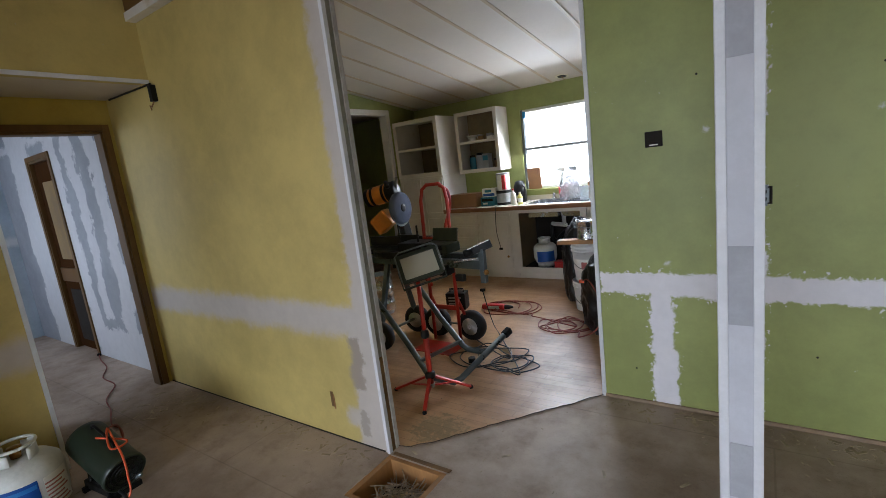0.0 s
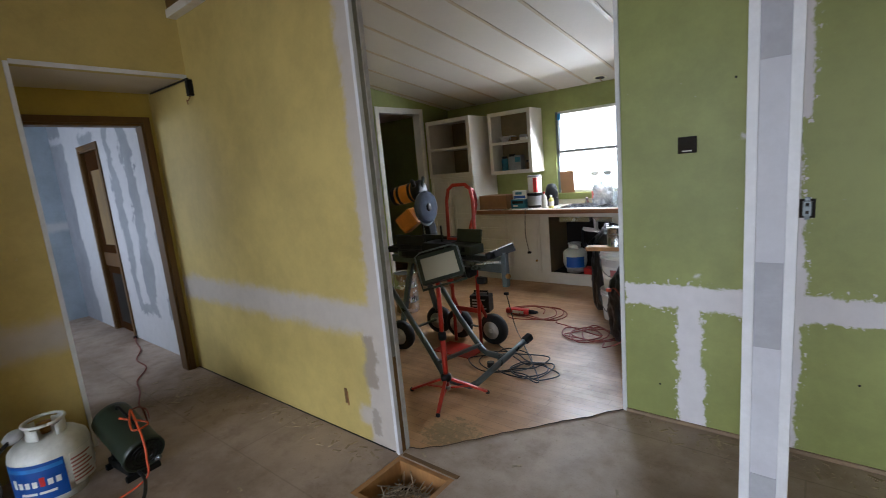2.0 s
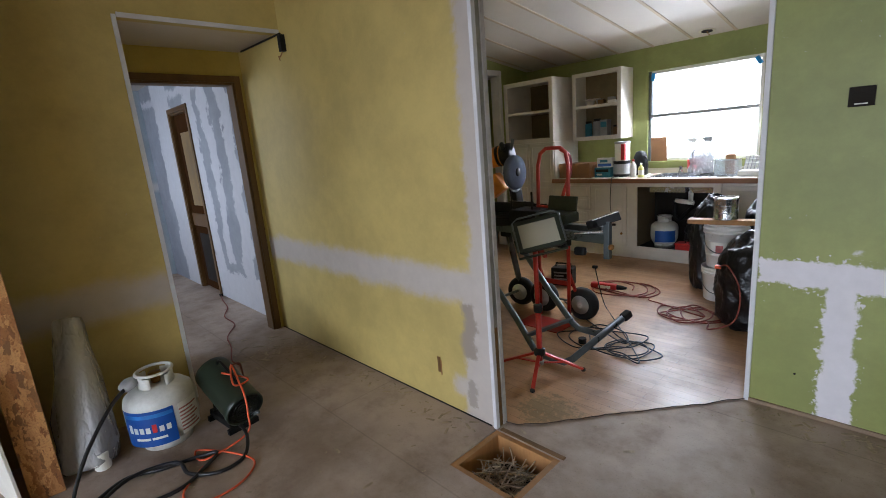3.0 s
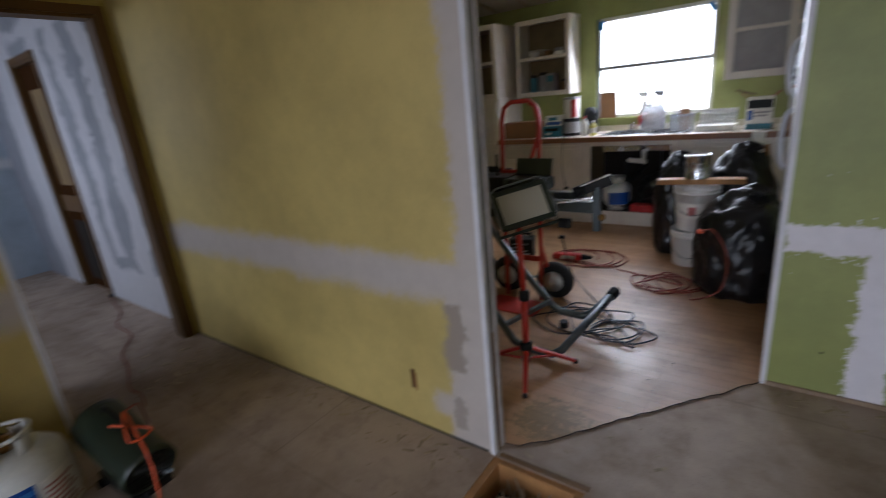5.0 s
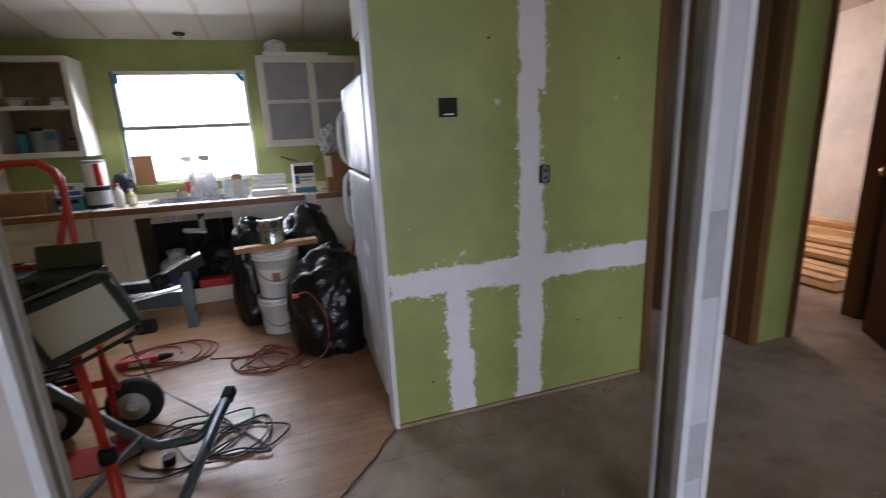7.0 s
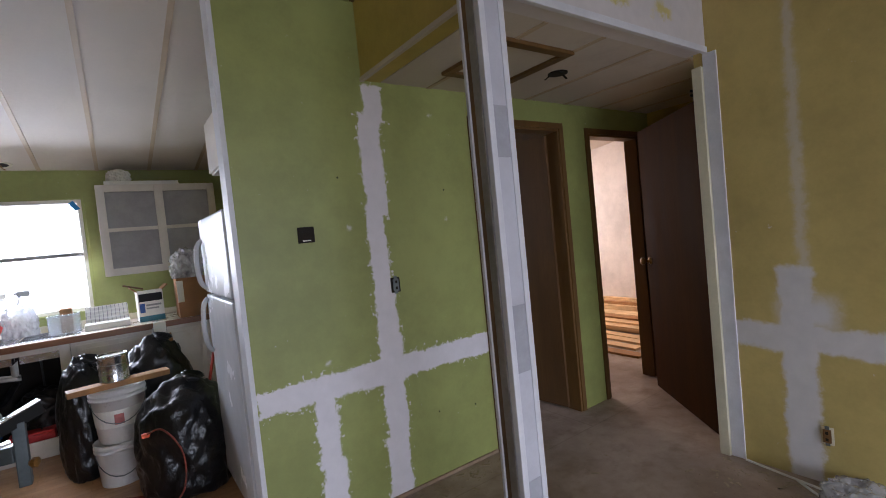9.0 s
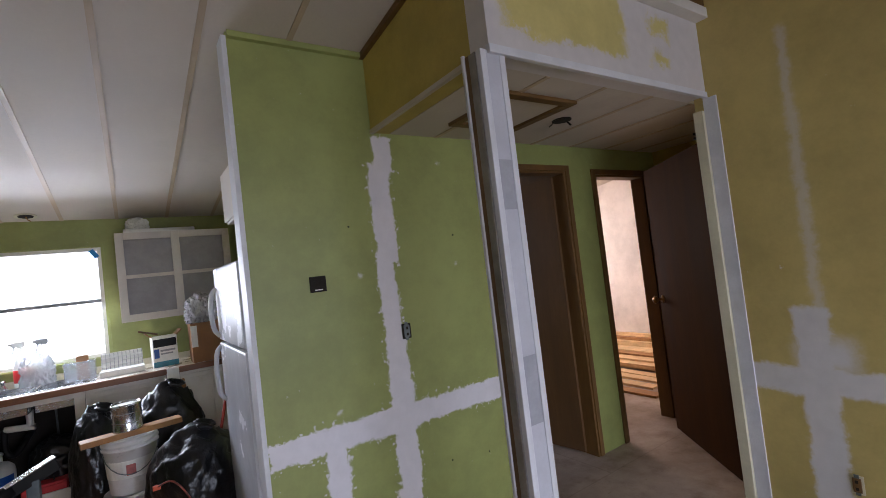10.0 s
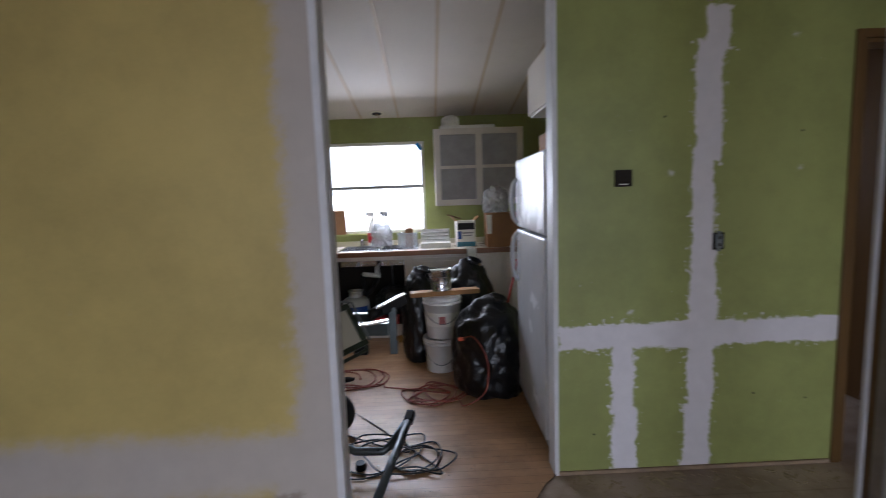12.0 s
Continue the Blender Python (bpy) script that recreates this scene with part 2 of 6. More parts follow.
def lino_material():
    m, nt, p = nodes_of("wood_pattern_lino")
    tc = nt.nodes.new("ShaderNodeTexCoord")
    br = node(nt, "ShaderNodeTexBrick", Scale=1.0, Mortar_Size=0.0015, Brick_Width=0.6, Row_Height=0.06, Bias=0.0)
    br.inputs["Color1"].default_value = (*srgb(184, 144, 102), 1)
    br.inputs["Color2"].default_value = (*srgb(174, 132, 91), 1)
    br.inputs["Mortar"].default_value = (*srgb(140, 105, 72), 1)
    nt.links.new(tc.outputs["Object"], br.inputs["Vector"])
    grain = noise_of(nt, 18, 5, 0.65, None, (0.12, 1, 1))
    col = mix_color(nt, span(nt, grain.outputs[0], 0.35, 0.7, 0, 0.45), br.outputs["Color"], srgb(146, 110, 76))
    dirt = noise_of(nt, 2.2, 7, 0.7)
    col = mix_color(nt, span(nt, dirt.outputs[0], 0.46, 0.68, 0, 0.5), col, srgb(112, 86, 66))
    dust = noise_of(nt, 60, 6, 0.8)
    col = mix_color(nt, span(nt, dust.outputs[0], 0.6, 0.75, 0, 0.4), col, srgb(196, 180, 160))
    geo = nt.nodes.new("ShaderNodeNewGeometry")
    away = node(nt, "ShaderNodeVectorMath")
    away.operation = "DISTANCE"
    away.inputs[1].default_value = (-1.52, 1.95, 0.0)
    nt.links.new(geo.outputs["Position"], away.inputs[0])
    mould = math_node(nt, "ADD", span(nt, away.outputs["Value"], 0.05, 0.28, 0.32, 0), noise_of(nt, 26, 6, 0.75).outputs[0])
    col = mix_color(nt, span(nt, mould, 0.64, 0.8, 0, 0.55), col, srgb(92, 92, 62))
    nt.links.new(col, p.inputs["Base Color"])
    nt.links.new(span(nt, dirt.outputs[0], 0.3, 0.7, 0.28, 0.5), p.inputs["Roughness"])
    add_bump(nt, p, math_node(nt, "ADD", grain.outputs[0], dust.outputs[0]), 0.3, 0.003)
    return m


def osb_material():
    m, nt, p = nodes_of("strand_board")
    tc = nt.nodes.new("ShaderNodeTexCoord")
    warp = noise_of(nt, 30, 3, 0.6)
    layers = []
    for k, (turn, sc) in enumerate(((0.6, 34.0), (-0.9, 42.0))):
        mp = node(nt, "ShaderNodeMapping", Scale=(1, 1, 0.28), Rotation=(turn, turn * 0.4, 0.2), Location=(k, k, k))
        add = nt.nodes.new("ShaderNodeMix")
        add.data_type = "VECTOR"
        add.inputs[0].default_value = 0.04
        nt.links.new(tc.outputs["Object"], add.inputs[4])
        nt.links.new(warp.outputs["Color"], add.inputs[5])
        nt.links.new(add.outputs[1], mp.inputs[0])
        v = node(nt, "ShaderNodeTexVoronoi", Scale=sc, Randomness=1.0)
        nt.links.new(mp.outputs[0], v.inputs["Vector"])
        sp = nt.nodes.new("ShaderNodeSeparateColor")
        nt.links.new(v.outputs["Color"], sp.inputs[0])
        c = mix_color(nt, sp.outputs[0], srgb(138, 84, 42), srgb(204, 152, 92))
        layers.append((mix_color(nt, span(nt, sp.outputs[1], 0.7, 0.95, 0, 0.75), c, srgb(80, 48, 26)), sp.outputs[2]))
    pick = span(nt, noise_of(nt, 55, 3, 0.6, None, (1, 1, 0.4)).outputs[0], 0.46, 0.54)
    col = mix_color(nt, pick, layers[0][0], layers[1][0])
    grain = noise_of(nt, 120, 3, 0.7)
    col = mix_color(nt, span(nt, grain.outputs[0], 0.45, 0.75, 0, 0.5), col, srgb(90, 56, 30))
    nt.links.new(col, p.inputs["Base Color"])
    p.inputs["Roughness"].default_value = 0.75
    add_bump(nt, p, math_node(nt, "ADD", layers[0][1], layers[1][1]), 0.4, 0.002)
    return m


m_subfloor, m_lino, m_osb = subfloor_material(), lino_material(), osb_material()

# ---- mesh helpers ----


def finish(ob, bm, material, smooth=False):
    me = bpy.data.meshes.new(ob if isinstance(ob, str) else ob.name)
    bmesh.ops.recalc_face_normals(bm, faces=bm.faces)
    for f in bm.faces:
        f.smooth = smooth
    bm.to_mesh(me)
    bm.free()
    if material:
        me.materials.append(material)
    return me


def part(name, bm, material, parent=None, label="", smooth=False):
    ob = new(name, finish(name, bm, material, smooth))
    if parent:
        ob.parent = parent
    if label:
        tagged(ob, label)
    return ob


def thing(name, label, category, at=(0, 0, 0), turn=0, group=""):
    ob = new(name)
    ob.matrix_world = pose(*at, 0, 0, turn)
    ob.empty_display_size = 0.05
    return tagged(ob, label, category, group)


def solid(name, bm, material, label, category, group="", smooth=False, kind=""):
    return tagged(part(name, bm, material, None, "", smooth), label, category, group, kind)


def box(x0, x1, y0, y1, z0, z1, bevel=0.0, bm=None, m=None):
    bm = bm or bmesh.new()
    r = bmesh.ops.create_cube(bm, size=1)
    vs = r["verts"]
    for v in vs:
        v.co = ((x0 + x1) / 2 + v.co.x * (x1 - x0), (y0 + y1) / 2 + v.co.y * (y1 - y0), (z0 + z1) / 2 + v.co.z * (z1 - z0))
    if bevel:
        es = list({e for v in vs for e in v.link_edges})
        vs = list({v for f in bmesh.ops.bevel(bm, geom=es, offset=bevel, segments=2, affect="EDGES", profile=0.6)["faces"] for v in f.verts} | {v for v in vs if v.is_valid})
    if m is not None:
        bmesh.ops.transform(bm, matrix=m, verts=vs)
    return bm


def lathe(profile, n=32, bm=None, m=None, wob=0.0):
    """A turned body from (radius, height) pairs."""
    bm = bm or bmesh.new()
    rings = []
    for r, z in profile:
        ring = []
        for i in range(n):
            a = 2 * math.pi * i / n
            k = 1 + wob * noise.noise((math.cos(a) * 2, math.sin(a) * 2, z * 9))
            co = Vector((r * k * math.cos(a), r * k * math.sin(a), z))
            ring.append(bm.verts.new(m @ co if m else co))
        rings.append(ring)
    for a, b in zip(rings, rings[1:]):
        for i in range(n):
            bm.faces.new((a[i], a[(i + 1) % n], b[(i + 1) % n], b[i]))
    for ring in (rings[0], rings[-1]):
        bm.faces.new(ring)
    return bm


def spline(pts, per=8, closed=False):
    ps = [Vector(p) for p in pts]
    if len(ps) < 3:
        return ps
    out = []
    n = len(ps)
    for i in range(n if closed else n - 1):
        p0 = ps[(i - 1) % n] if closed or i else ps[0]
        p1, p2 = ps[i], ps[(i + 1) % n]
        p3 = ps[(i + 2) % n] if closed or i + 2 < n else ps[-1]
        for k in range(per):
            t = k / per
            out.append(0.5 * (2 * p1 + (p2 - p0) * t + (2 * p0 - 5 * p1 + 4 * p2 - p3) * t * t + (3 * p1 - p0 - 3 * p2 + p3) * t ** 3))
    if not closed:
        out.append(ps[-1])
    return out


def tube(pts, r, n=8, bm=None, flat=1.0, smooth_path=0):
    """A pipe of radius r along pts."""
    bm = bm or bmesh.new()
    ps = spline(pts, smooth_path) if smooth_path else [Vector(p) for p in pts]
    up = Vector((0.013, 0.021, 1))
    rings = []
    for i, p in enumerate(ps):
        d = (ps[min(i + 1, len(ps) - 1)] - ps[max(i - 1, 0)]).normalized()
        if abs(d.dot(up.normalized())) > 0.97:
            side = d.cross(Vector((1, 0.02, 0))).normalized()
        else:
            side = d.cross(up).normalized()
        if rings and side.dot(last) < 0:
            side = -side
        last = side
        other = side.cross(d).normalized()
        rings.append([bm.verts.new(p + side * r * math.cos(2 * math.pi * k / n) + other * r * flat * math.sin(2 * math.pi * k / n)) for k in range(n)])
    for a, b in zip(rings, rings[1:]):
        for k in range(n):
            bm.faces.new((a[k], a[(k + 1) % n], b[(k + 1) % n], b[k]))
    bm.faces.new(rings[0])
    bm.faces.new(rings[-1])
    return bm


def bar(a, b, w, h, bm=None, bevel=0.0):
    """A square bar from a to b, w wide and h high."""
    a, b = Vector(a), Vector(b)
    d = b - a
    m = Matrix.Translation((a + b) / 2) @ d.to_track_quat("X", "Z").to_matrix().to_4x4()
    return box(-d.length / 2, d.length / 2, -w / 2, w / 2, -h / 2, h / 2, bevel, bm, m)


def prism(outline, z0, z1, bm=None):
    bm = bm or bmesh.new()
    lo = [bm.verts.new((x, y, z0)) for x, y in outline]
    hi = [bm.verts.new((x, y, z1)) for x, y in outline]
    bm.faces.new(lo)
    bm.faces.new(hi)
    for i in range(len(lo)):
        j = (i + 1) % len(lo)
        bm.faces.new((lo[i], lo[j], hi[j], hi[i]))
    return bm


def structure(name, bm, material, label=""):
    return tagged(part(name, bm, material, None, label), "", "", "", "structure")


# ---- structure ----
RIDGE_Y, RIDGE_Z, SLOPE = 1.72, 2.75, 0.14
DROP, DROP_WEST = 2.197, 2.165


def roof_z(y):
    return RIDGE_Z - SLOPE * abs(y - RIDGE_Y)


# subfloor with the open duct hole in it
bm = bmesh.new()
for x0, x1, y0, y1 in ((-7.3, -1.63, -3.6, 6.4), (-1.27, 5.0, -3.6, 6.4), (-1.63, -1.27, -3.6, 1.335), (-1.63, -1.27, 1.665, 6.4)):
    box(x0, x1, y0, y1, -0.03, 0.0, 0, bm)
floor = structure("floor", bm, m_subfloor, "bare stained subfloor boards with dust and scuffs")

# vinyl floor of the kitchen with its torn front edge
edge = [(-1.64, 1.74), (-1.55, 1.775), (-1.414, 1.915), (-1.30, 2.06), (-1.219, 2.165), (-1.10, 2.295), (-1.0, 2.415), (-0.93, 2.49), (-0.86, 2.59), (-0.80, 2.66)]
torn = []
for p in spline([(x, y, 0) for x, y in edge], 6):
    torn.append((p.x + 0.012 * noise.noise((p.x * 14, p.y * 14, 1)), p.y + 0.012 * noise.noise((p.x * 14, p.y * 14, 5))))
structure("kitchen_floor", prism(torn + [(-0.1, 2.66), (-0.1, 5.6), (-5.9, 5.6), (-5.9, 1.74)], 0.0005, 0.006), m_lino, "worn wood-pattern vinyl floor with a torn edge")
lip = [(p[0], p[1] - 0.004, 0.006) for p in torn]
part("torn_edge", tube(lip, 0.0032, 5, None, 0.8), mat("torn_vinyl_edge", srgb(84, 70, 58), 0.9, 0.4, 30, 0.3), bpy.data.objects["kitchen_floor"])


def wall(name, x0, x1, y0, y1, z0, material, label, z1=None):
    """A wall whose top follows the sloped ceiling unless z1 is given."""
    bm = bmesh.new()
    ys = [y0, RIDGE_Y, y1] if y0 < RIDGE_Y < y1 else [y0, y1]
    cols = [[bm.verts.new((x, y, z)) for x, z in ((x0, z0), (x1, z0), (x1, z1 or roof_z(y) + 0.01), (x0, z1 or roof_z(y) + 0.01))] for y in ys]
    for a, b in zip(cols, cols[1:]):
        for i in range(4):
            bm.faces.new((a[i], a[(i + 1) % 4], b[(i + 1) % 4], b[i]))
    bm.faces.new(cols[0])
    bm.faces.new(cols[-1])
    return structure(name, bm, material, label)


# yellow wall between living room and kitchen
wall("wall_marriage", -4.2, -1.645, 1.672, 1.742, 0, m_yellow, "yellow painted wall with a grey filler band")
# left yellow wall with the recess in front of the back rooms
wall("wall_west", -3.375, -3.265, -3.5, 0.77, 0, m_yellow_left, "yellow painted wall with a filler band")
wall("wall_soffit_west", -3.375, -3.265, 0.77, 1.672, DROP_WEST, m_yellow_left, "yellow soffit above the recess")
structure("ceiling_recess", box(-3.93, -3.375, 0.62, 1.672, DROP_WEST, DROP_WEST + 0.02), m_ceiling, "white lowered recess ceiling")
structure("wall_recess_side", box(-3.93, -3.375, 0.52, 0.62, 0, DROP), m_yellow_plain, "yellow recess side wall")
# door wall of the recess
for n, (y0, y1, z0, z1) in enumerate(((0.62, 0.86, 0, DROP_WEST), (1.60, 1.672, 0, DROP_WEST), (0.86, 1.60, 1.955, DROP_WEST))):
    structure("wall_back_room_door_%d" % (n + 1), box(-4.03, -3.93, y0, y1, z0, z1), m_yellow_plain, "yellow painted wall beside the doorway")
# back room
structure("wall_back_room_north_1", box(-5.46, -4.03, 1.70, 1.80, 0, 2.32), m_patchy, "white drywall with grey filler streaks")
structure("wall_back_room_north_2", box(-7.1, -6.02, 1.70, 1.80, 0, 2.32), m_patchy, "white drywall with grey filler streaks")
structure("wall_back_room_north_3", box(-6.02, -5.46, 1.70, 1.80, 1.93, 2.32), m_patchy, "white drywall above the door")
structure("wall_back_room_west", box(-7.2, -7.1, -0.9, 1.80, 0, 2.32), m_blue_wall, "pale blue drywall")
for n, (x0, x1, z0, z1) in enumerate(((-7.1, -6.2, 0, 2.32), (-5.0, -4.03, 0, 2.32), (-6.2, -5.0, 0, 1.0), (-6.2, -5.0, 2.0, 2.32))):
    structure("wall_back_room_south_%d" % (n + 1), box(x0, x1, -0.9, -0.8, z0, z1), m_blue_wall, "pale blue drywall round the window")
structure("ceiling_back_room", box(-7.2, -4.03, -0.9, 1.80, 2.32, 2.34), m_ceiling, "white ceiling board")
structure("wall_back_room_east", box(-4.03, -3.93, -0.9, 0.62, 0, 2.34), m_blue_wall, "pale blue drywall")
# closet walls carry the darkness of an unlit closet in their colour
structure("wall_closet_back", box(-6.3, -5.3, 2.5, 2.6, 0, 2.32), m_dark, "closet back wall coloured as unlit")
structure("wall_closet_side_1", box(-6.4, -6.3, 1.8, 2.6, 0, 2.32), m_dark, "closet side wall coloured as unlit")
structure("wall_closet_side_2", box(-5.3, -5.2, 1.8, 2.6, 0, 2.32), m_dark, "closet side wall coloured as unlit")

# green wall with two doors to the hall
wall("wall_green", -0.795, 0.60, 2.645, 2.745, 0, m_green, "green painted wall with a cross of white filler")
structure("wall_green_strip", box(1.375, 1.70, 2.645, 2.745, 0, DROP + 0.1), m_green_plain, "green wall strip between two doors")
structure("wall_green_above_1", box(0.60, 1.375, 2.645, 2.745, 2.02, DROP + 0.1), m_green_plain, "green wall above the door")
structure("wall_green_above_2", box(1.70, 2.335, 2.645, 2.745, 2.0, DROP + 0.1), m_green_plain, "green wall above the door")
structure("wall_green_end", box(2.335, 2.62, 2.645, 2.745, 0, DROP + 0.1), m_green_plain, "green wall beside the door")
structure("wall_hall_end", box(2.52, 2.62, 1.72, 2.645, 0, DROP + 0.1), m_yellow_plain, "yellow hall end wall")
structure("wall_hall_south", box(1.53, 2.62, 1.62, 1.72, 0, DROP + 0.1), m_yellow_plain, "yellow hall side wall")
# lowered hall ceiling with its soffit faces
structure("ceiling_hall", box(0.0, 2.52, 1.76, 2.645, DROP, DROP + 0.02), m_ceiling, "lowered white hall ceiling with battens")
wall("wall_soffit_hall", -0.115, -0.005, 1.76, 2.645, DROP, m_yellow_plain, "yellow soffit side")
wall("wall_soffit_header", -0.115, 1.42, 1.655, 1.76, DROP, m_yellow_header, "patched yellow and white header over the hall")
# right yellow wall
wall("wall_east", 1.42, 1.53, -3.5, 1.72, 0, m_yellow_right, "yellow painted wall with filler bands")
# back wall behind the camera with a window
for n, (x0, x1, z0, z1) in enumerate(((-3.375, -1.8, 0, 2.2), (1.1, 1.53, 0, 2.2), (-1.8, 1.1, 0, 0.12), (-1.8, 1.1, 2.0, 2.2))):
    structure("wall_south_%d" % (n + 1), box(x0, x1, -3.6, -3.5, z0, z1), m_yellow_plain, "yellow painted wall")
# kitchen outer walls
WX0, WX1, WZ0, WZ1 = -2.495, -1.425, 1.005, 1.965
for n, (x0, x1, z0, z1) in enumerate(((-5.95, WX0, 0, 2.26), (WX1, 0.1, 0, 2.26), (WX0, WX1, 0, WZ0), (WX0, WX1, WZ1, 2.26))):
    structure("wall_north_%d" % (n + 1), box(x0, x1, 5.54, 5.66, z0, z1), m_green_plain, "green painted wall round the kitchen window")
wall("wall_kitchen_east", 0.0, 0.1, 2.745, 5.54, 0, m_green_plain, "green painted kitchen wall")
wall("wall_kitchen_west_1", -4.2, -4.1, 1.742, 4.18, 0, m_green_plain, "green painted kitchen wall")
wall("wall_kitchen_west_2", -4.2, -4.1, 4.93, 5.54, 0, m_green_plain, "green painted kitchen wall")
wall("wall_kitchen_west_3", -4.2, -4.1, 4.18, 4.93, 2.17, m_green_plain, "green painted wall above the doorway")
structure("wall_utility_back", box(-5.95, -5.85, 1.775, 5.66, 0, 2.6), m_green_plain, "green painted utility room wall")
# rooms behind the hall doors
structure("wall_bath_west", box(0.1, 0.2, 2.745, 4.6, 0, 2.45), m_panel, "plain room wall")
for n, (x0, x1, z0, z1) in enumerate(((0.1, 0.6, 0, 2.45), (1.1, 1.6, 0, 2.45), (0.6, 1.1, 0, 1.2), (0.6, 1.1, 1.9, 2.45))):
    structure("wall_bath_back_%d" % (n + 1), box(x0, x1, 4.6, 4.7, z0, z1), m_panel, "plain room wall")
structure("wall_bath_east", box(1.6, 1.7, 2.745, 6.3, 0, 2.45), m_panel, "plain room wall")
structure("ceiling_bath", box(0.1, 1.7, 2.745, 4.7, 2.45, 2.47), m_ceiling, "plain white ceiling")
structure("wall_bedroom_east", box(4.72, 4.82, 2.6, 6.3, 0, 2.7), m_bed_wall, "white bedroom wall")
structure("wall_bedroom_south", box(2.62, 4.82, 2.645, 2.745, 0, 2.7), m_bed_wall, "white bedroom wall")
for n, (x0, x1, z0, z1) in enumerate(((1.7, 2.7, 0, 2.5), (4.1, 4.72, 0, 2.5), (2.7, 4.1, 0, 0.9), (2.7, 4.1, 2.1, 2.5))):
    structure("wall_bedroom_north_%d" % (n + 1), box(x0, x1, 6.2, 6.3, z0, z1), m_bed_wall, "white bedroom wall")
bm = bmesh.new()
lo = [bm.verts.new(c) for c in ((1.6, 2.645, 2.62), (4.82, 2.645, 2.62), (4.82, 6.3, 2.2), (1.6, 6.3, 2.2))]
hi = [bm.verts.new(v.co + Vector((0, 0, 0.02))) for v in lo]
bm.faces.new(lo), bm.faces.new(hi)
for i in range(4):
    bm.faces.new((lo[i], lo[(i + 1) % 4], hi[(i + 1) % 4], hi[i]))
structure("ceiling_bedroom", bm, m_ceiling, "white sloped bedroom ceiling")

# sloped ceiling with battens
bm = bmesh.new()


def slope_slab(bm, x0, x1, y0, y1, low, thick):
    a = [bm.verts.new((x, y, roof_z(y) - low)) for x, y in ((x0, y0), (x1, y0), (x1, y1), (x0, y1))]
    b = [bm.verts.new(v.co + Vector((0, 0, thick))) for v in a]
    bm.faces.new(a), bm.faces.new(b)
    for i in range(4):
        bm.faces.new((a[i], a[(i + 1) % 4], b[(i + 1) % 4], b[i]))


slope_slab(bm, -5.95, 1.53, RIDGE_Y, 6.4, 0, 0.03)
structure("ceiling", bm, m_ceiling, "white textured sloped ceiling with battens")
# south half, out of view, darkened to hold down bounced light on walls
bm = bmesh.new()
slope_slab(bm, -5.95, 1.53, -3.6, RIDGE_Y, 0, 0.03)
structure("ceiling_south", bm, mat("bounce_cut_board", srgb(128, 116, 104), 0.85, 0.15, 2, 0.3), "unseen south ceiling, darkened to cut bounced light")
bm = bmesh.new()
for i in range(14):
    x = 0.266 - 0.388 * i
    if x < -5.8:
        continue
    slope_slab(bm, x - 0.014, x + 0.014, RIDGE_Y, 5.54, 0.006, 0.01)
    slope_slab(bm, x - 0.014, x + 0.014, -3.5, RIDGE_Y, 0.006, 0.01)
structure("ceiling_battens", bm, m_batten, "narrow cream ceiling battens")
bm = bmesh.new()
for x in (0.3, 0.69, 1.08, 1.47, 1.86, 2.25):
    box(x - 0.012, x + 0.012, 1.76, 2.645, DROP - 0.005, DROP + 0.004, 0, bm)
structure("ceiling_hall_battens", bm, m_batten, "narrow cream ceiling battens")

# outside the windows
structure("backdrop_1", box(-14, 10, 9.0, 9.1, -0.7, 9), m_outside, "bright overcast sky")
structure("backdrop_2", box(-45, 45, -56, -55.9, -4, 40), m_outside, "bright overcast sky")
structure("ground", box(-60, 60, -60, 60, -0.75, -0.7), mat("rough_grass_ground", (0.12, 0.13, 0.08), 0.9, 0.4, 3, 0.3), "rough ground outside")

# ---- trims and doors ----
m_red = mat("red_steel", srgb(176, 44, 30), 0.4, 0.25, 9, 0.1, 0.1)
m_black = mat("black_plastic", srgb(19, 19, 20), 0.5, 0.3, 12, 0.15)
m_black.node_tree.nodes["Principled BSDF"].inputs["Specular IOR Level"].default_value = 0.25
m_rubber = mat("black_rubber", srgb(20, 20, 21), 0.8, 0.3, 20, 0.25)
m_steel = mat("grey_steel", srgb(112, 118, 120), 0.35, 0.25, 10, 0.08, 0.6)
m_chrome = mat("bright_metal", srgb(196, 196, 196), 0.22, 0.15, 12, 0.05, 0.9)
m_olive = mat("dark_green_plastic", srgb(36, 46, 34), 0.45, 0.3, 9, 0.1)
m_orange = mat("orange_plastic", srgb(214, 132, 30), 0.4, 0.2, 9, 0.08)
m_cord = mat("orange_cord", srgb(206, 84, 42), 0.5, 0.2, 30, 0.1)
m_redcord = mat("red_brown_cord", srgb(134, 58, 40), 0.5, 0.25, 30, 0.1)
m_hose = mat("black_hose", srgb(24, 24, 26), 0.4, 0.3, 30, 0.1)
m_tank = mat("white_tank_paint", srgb(206, 206, 200), 0.35, 0.15, 8, 0.1, 0, 70, srgb(150, 140, 126))
m_blue = mat("blue_print", srgb(22, 74, 150), 0.4, 0.12, 9, 0.03)
m_bluetape = mat("blue_tape", srgb(40, 140, 205), 0.6, 0.12, 20, 0.1)
m_card = mat("cardboard", srgb(150, 108, 72), 0.8, 0.15, 7, 0.15)
m_redprint = mat("red_print", srgb(190, 40, 40), 0.45, 0.15, 9, 0.03)
m_teal = mat("teal_print", srgb(50, 120, 140), 0.45, 0.25, 14, 0.03)
m_paper = mat("white_print", srgb(224, 222, 214), 0.5, 0.1, 9, 0.05)
m_greyprint = mat("grey_print", srgb(150, 150, 150), 0.5, 0.2, 9, 0.03)
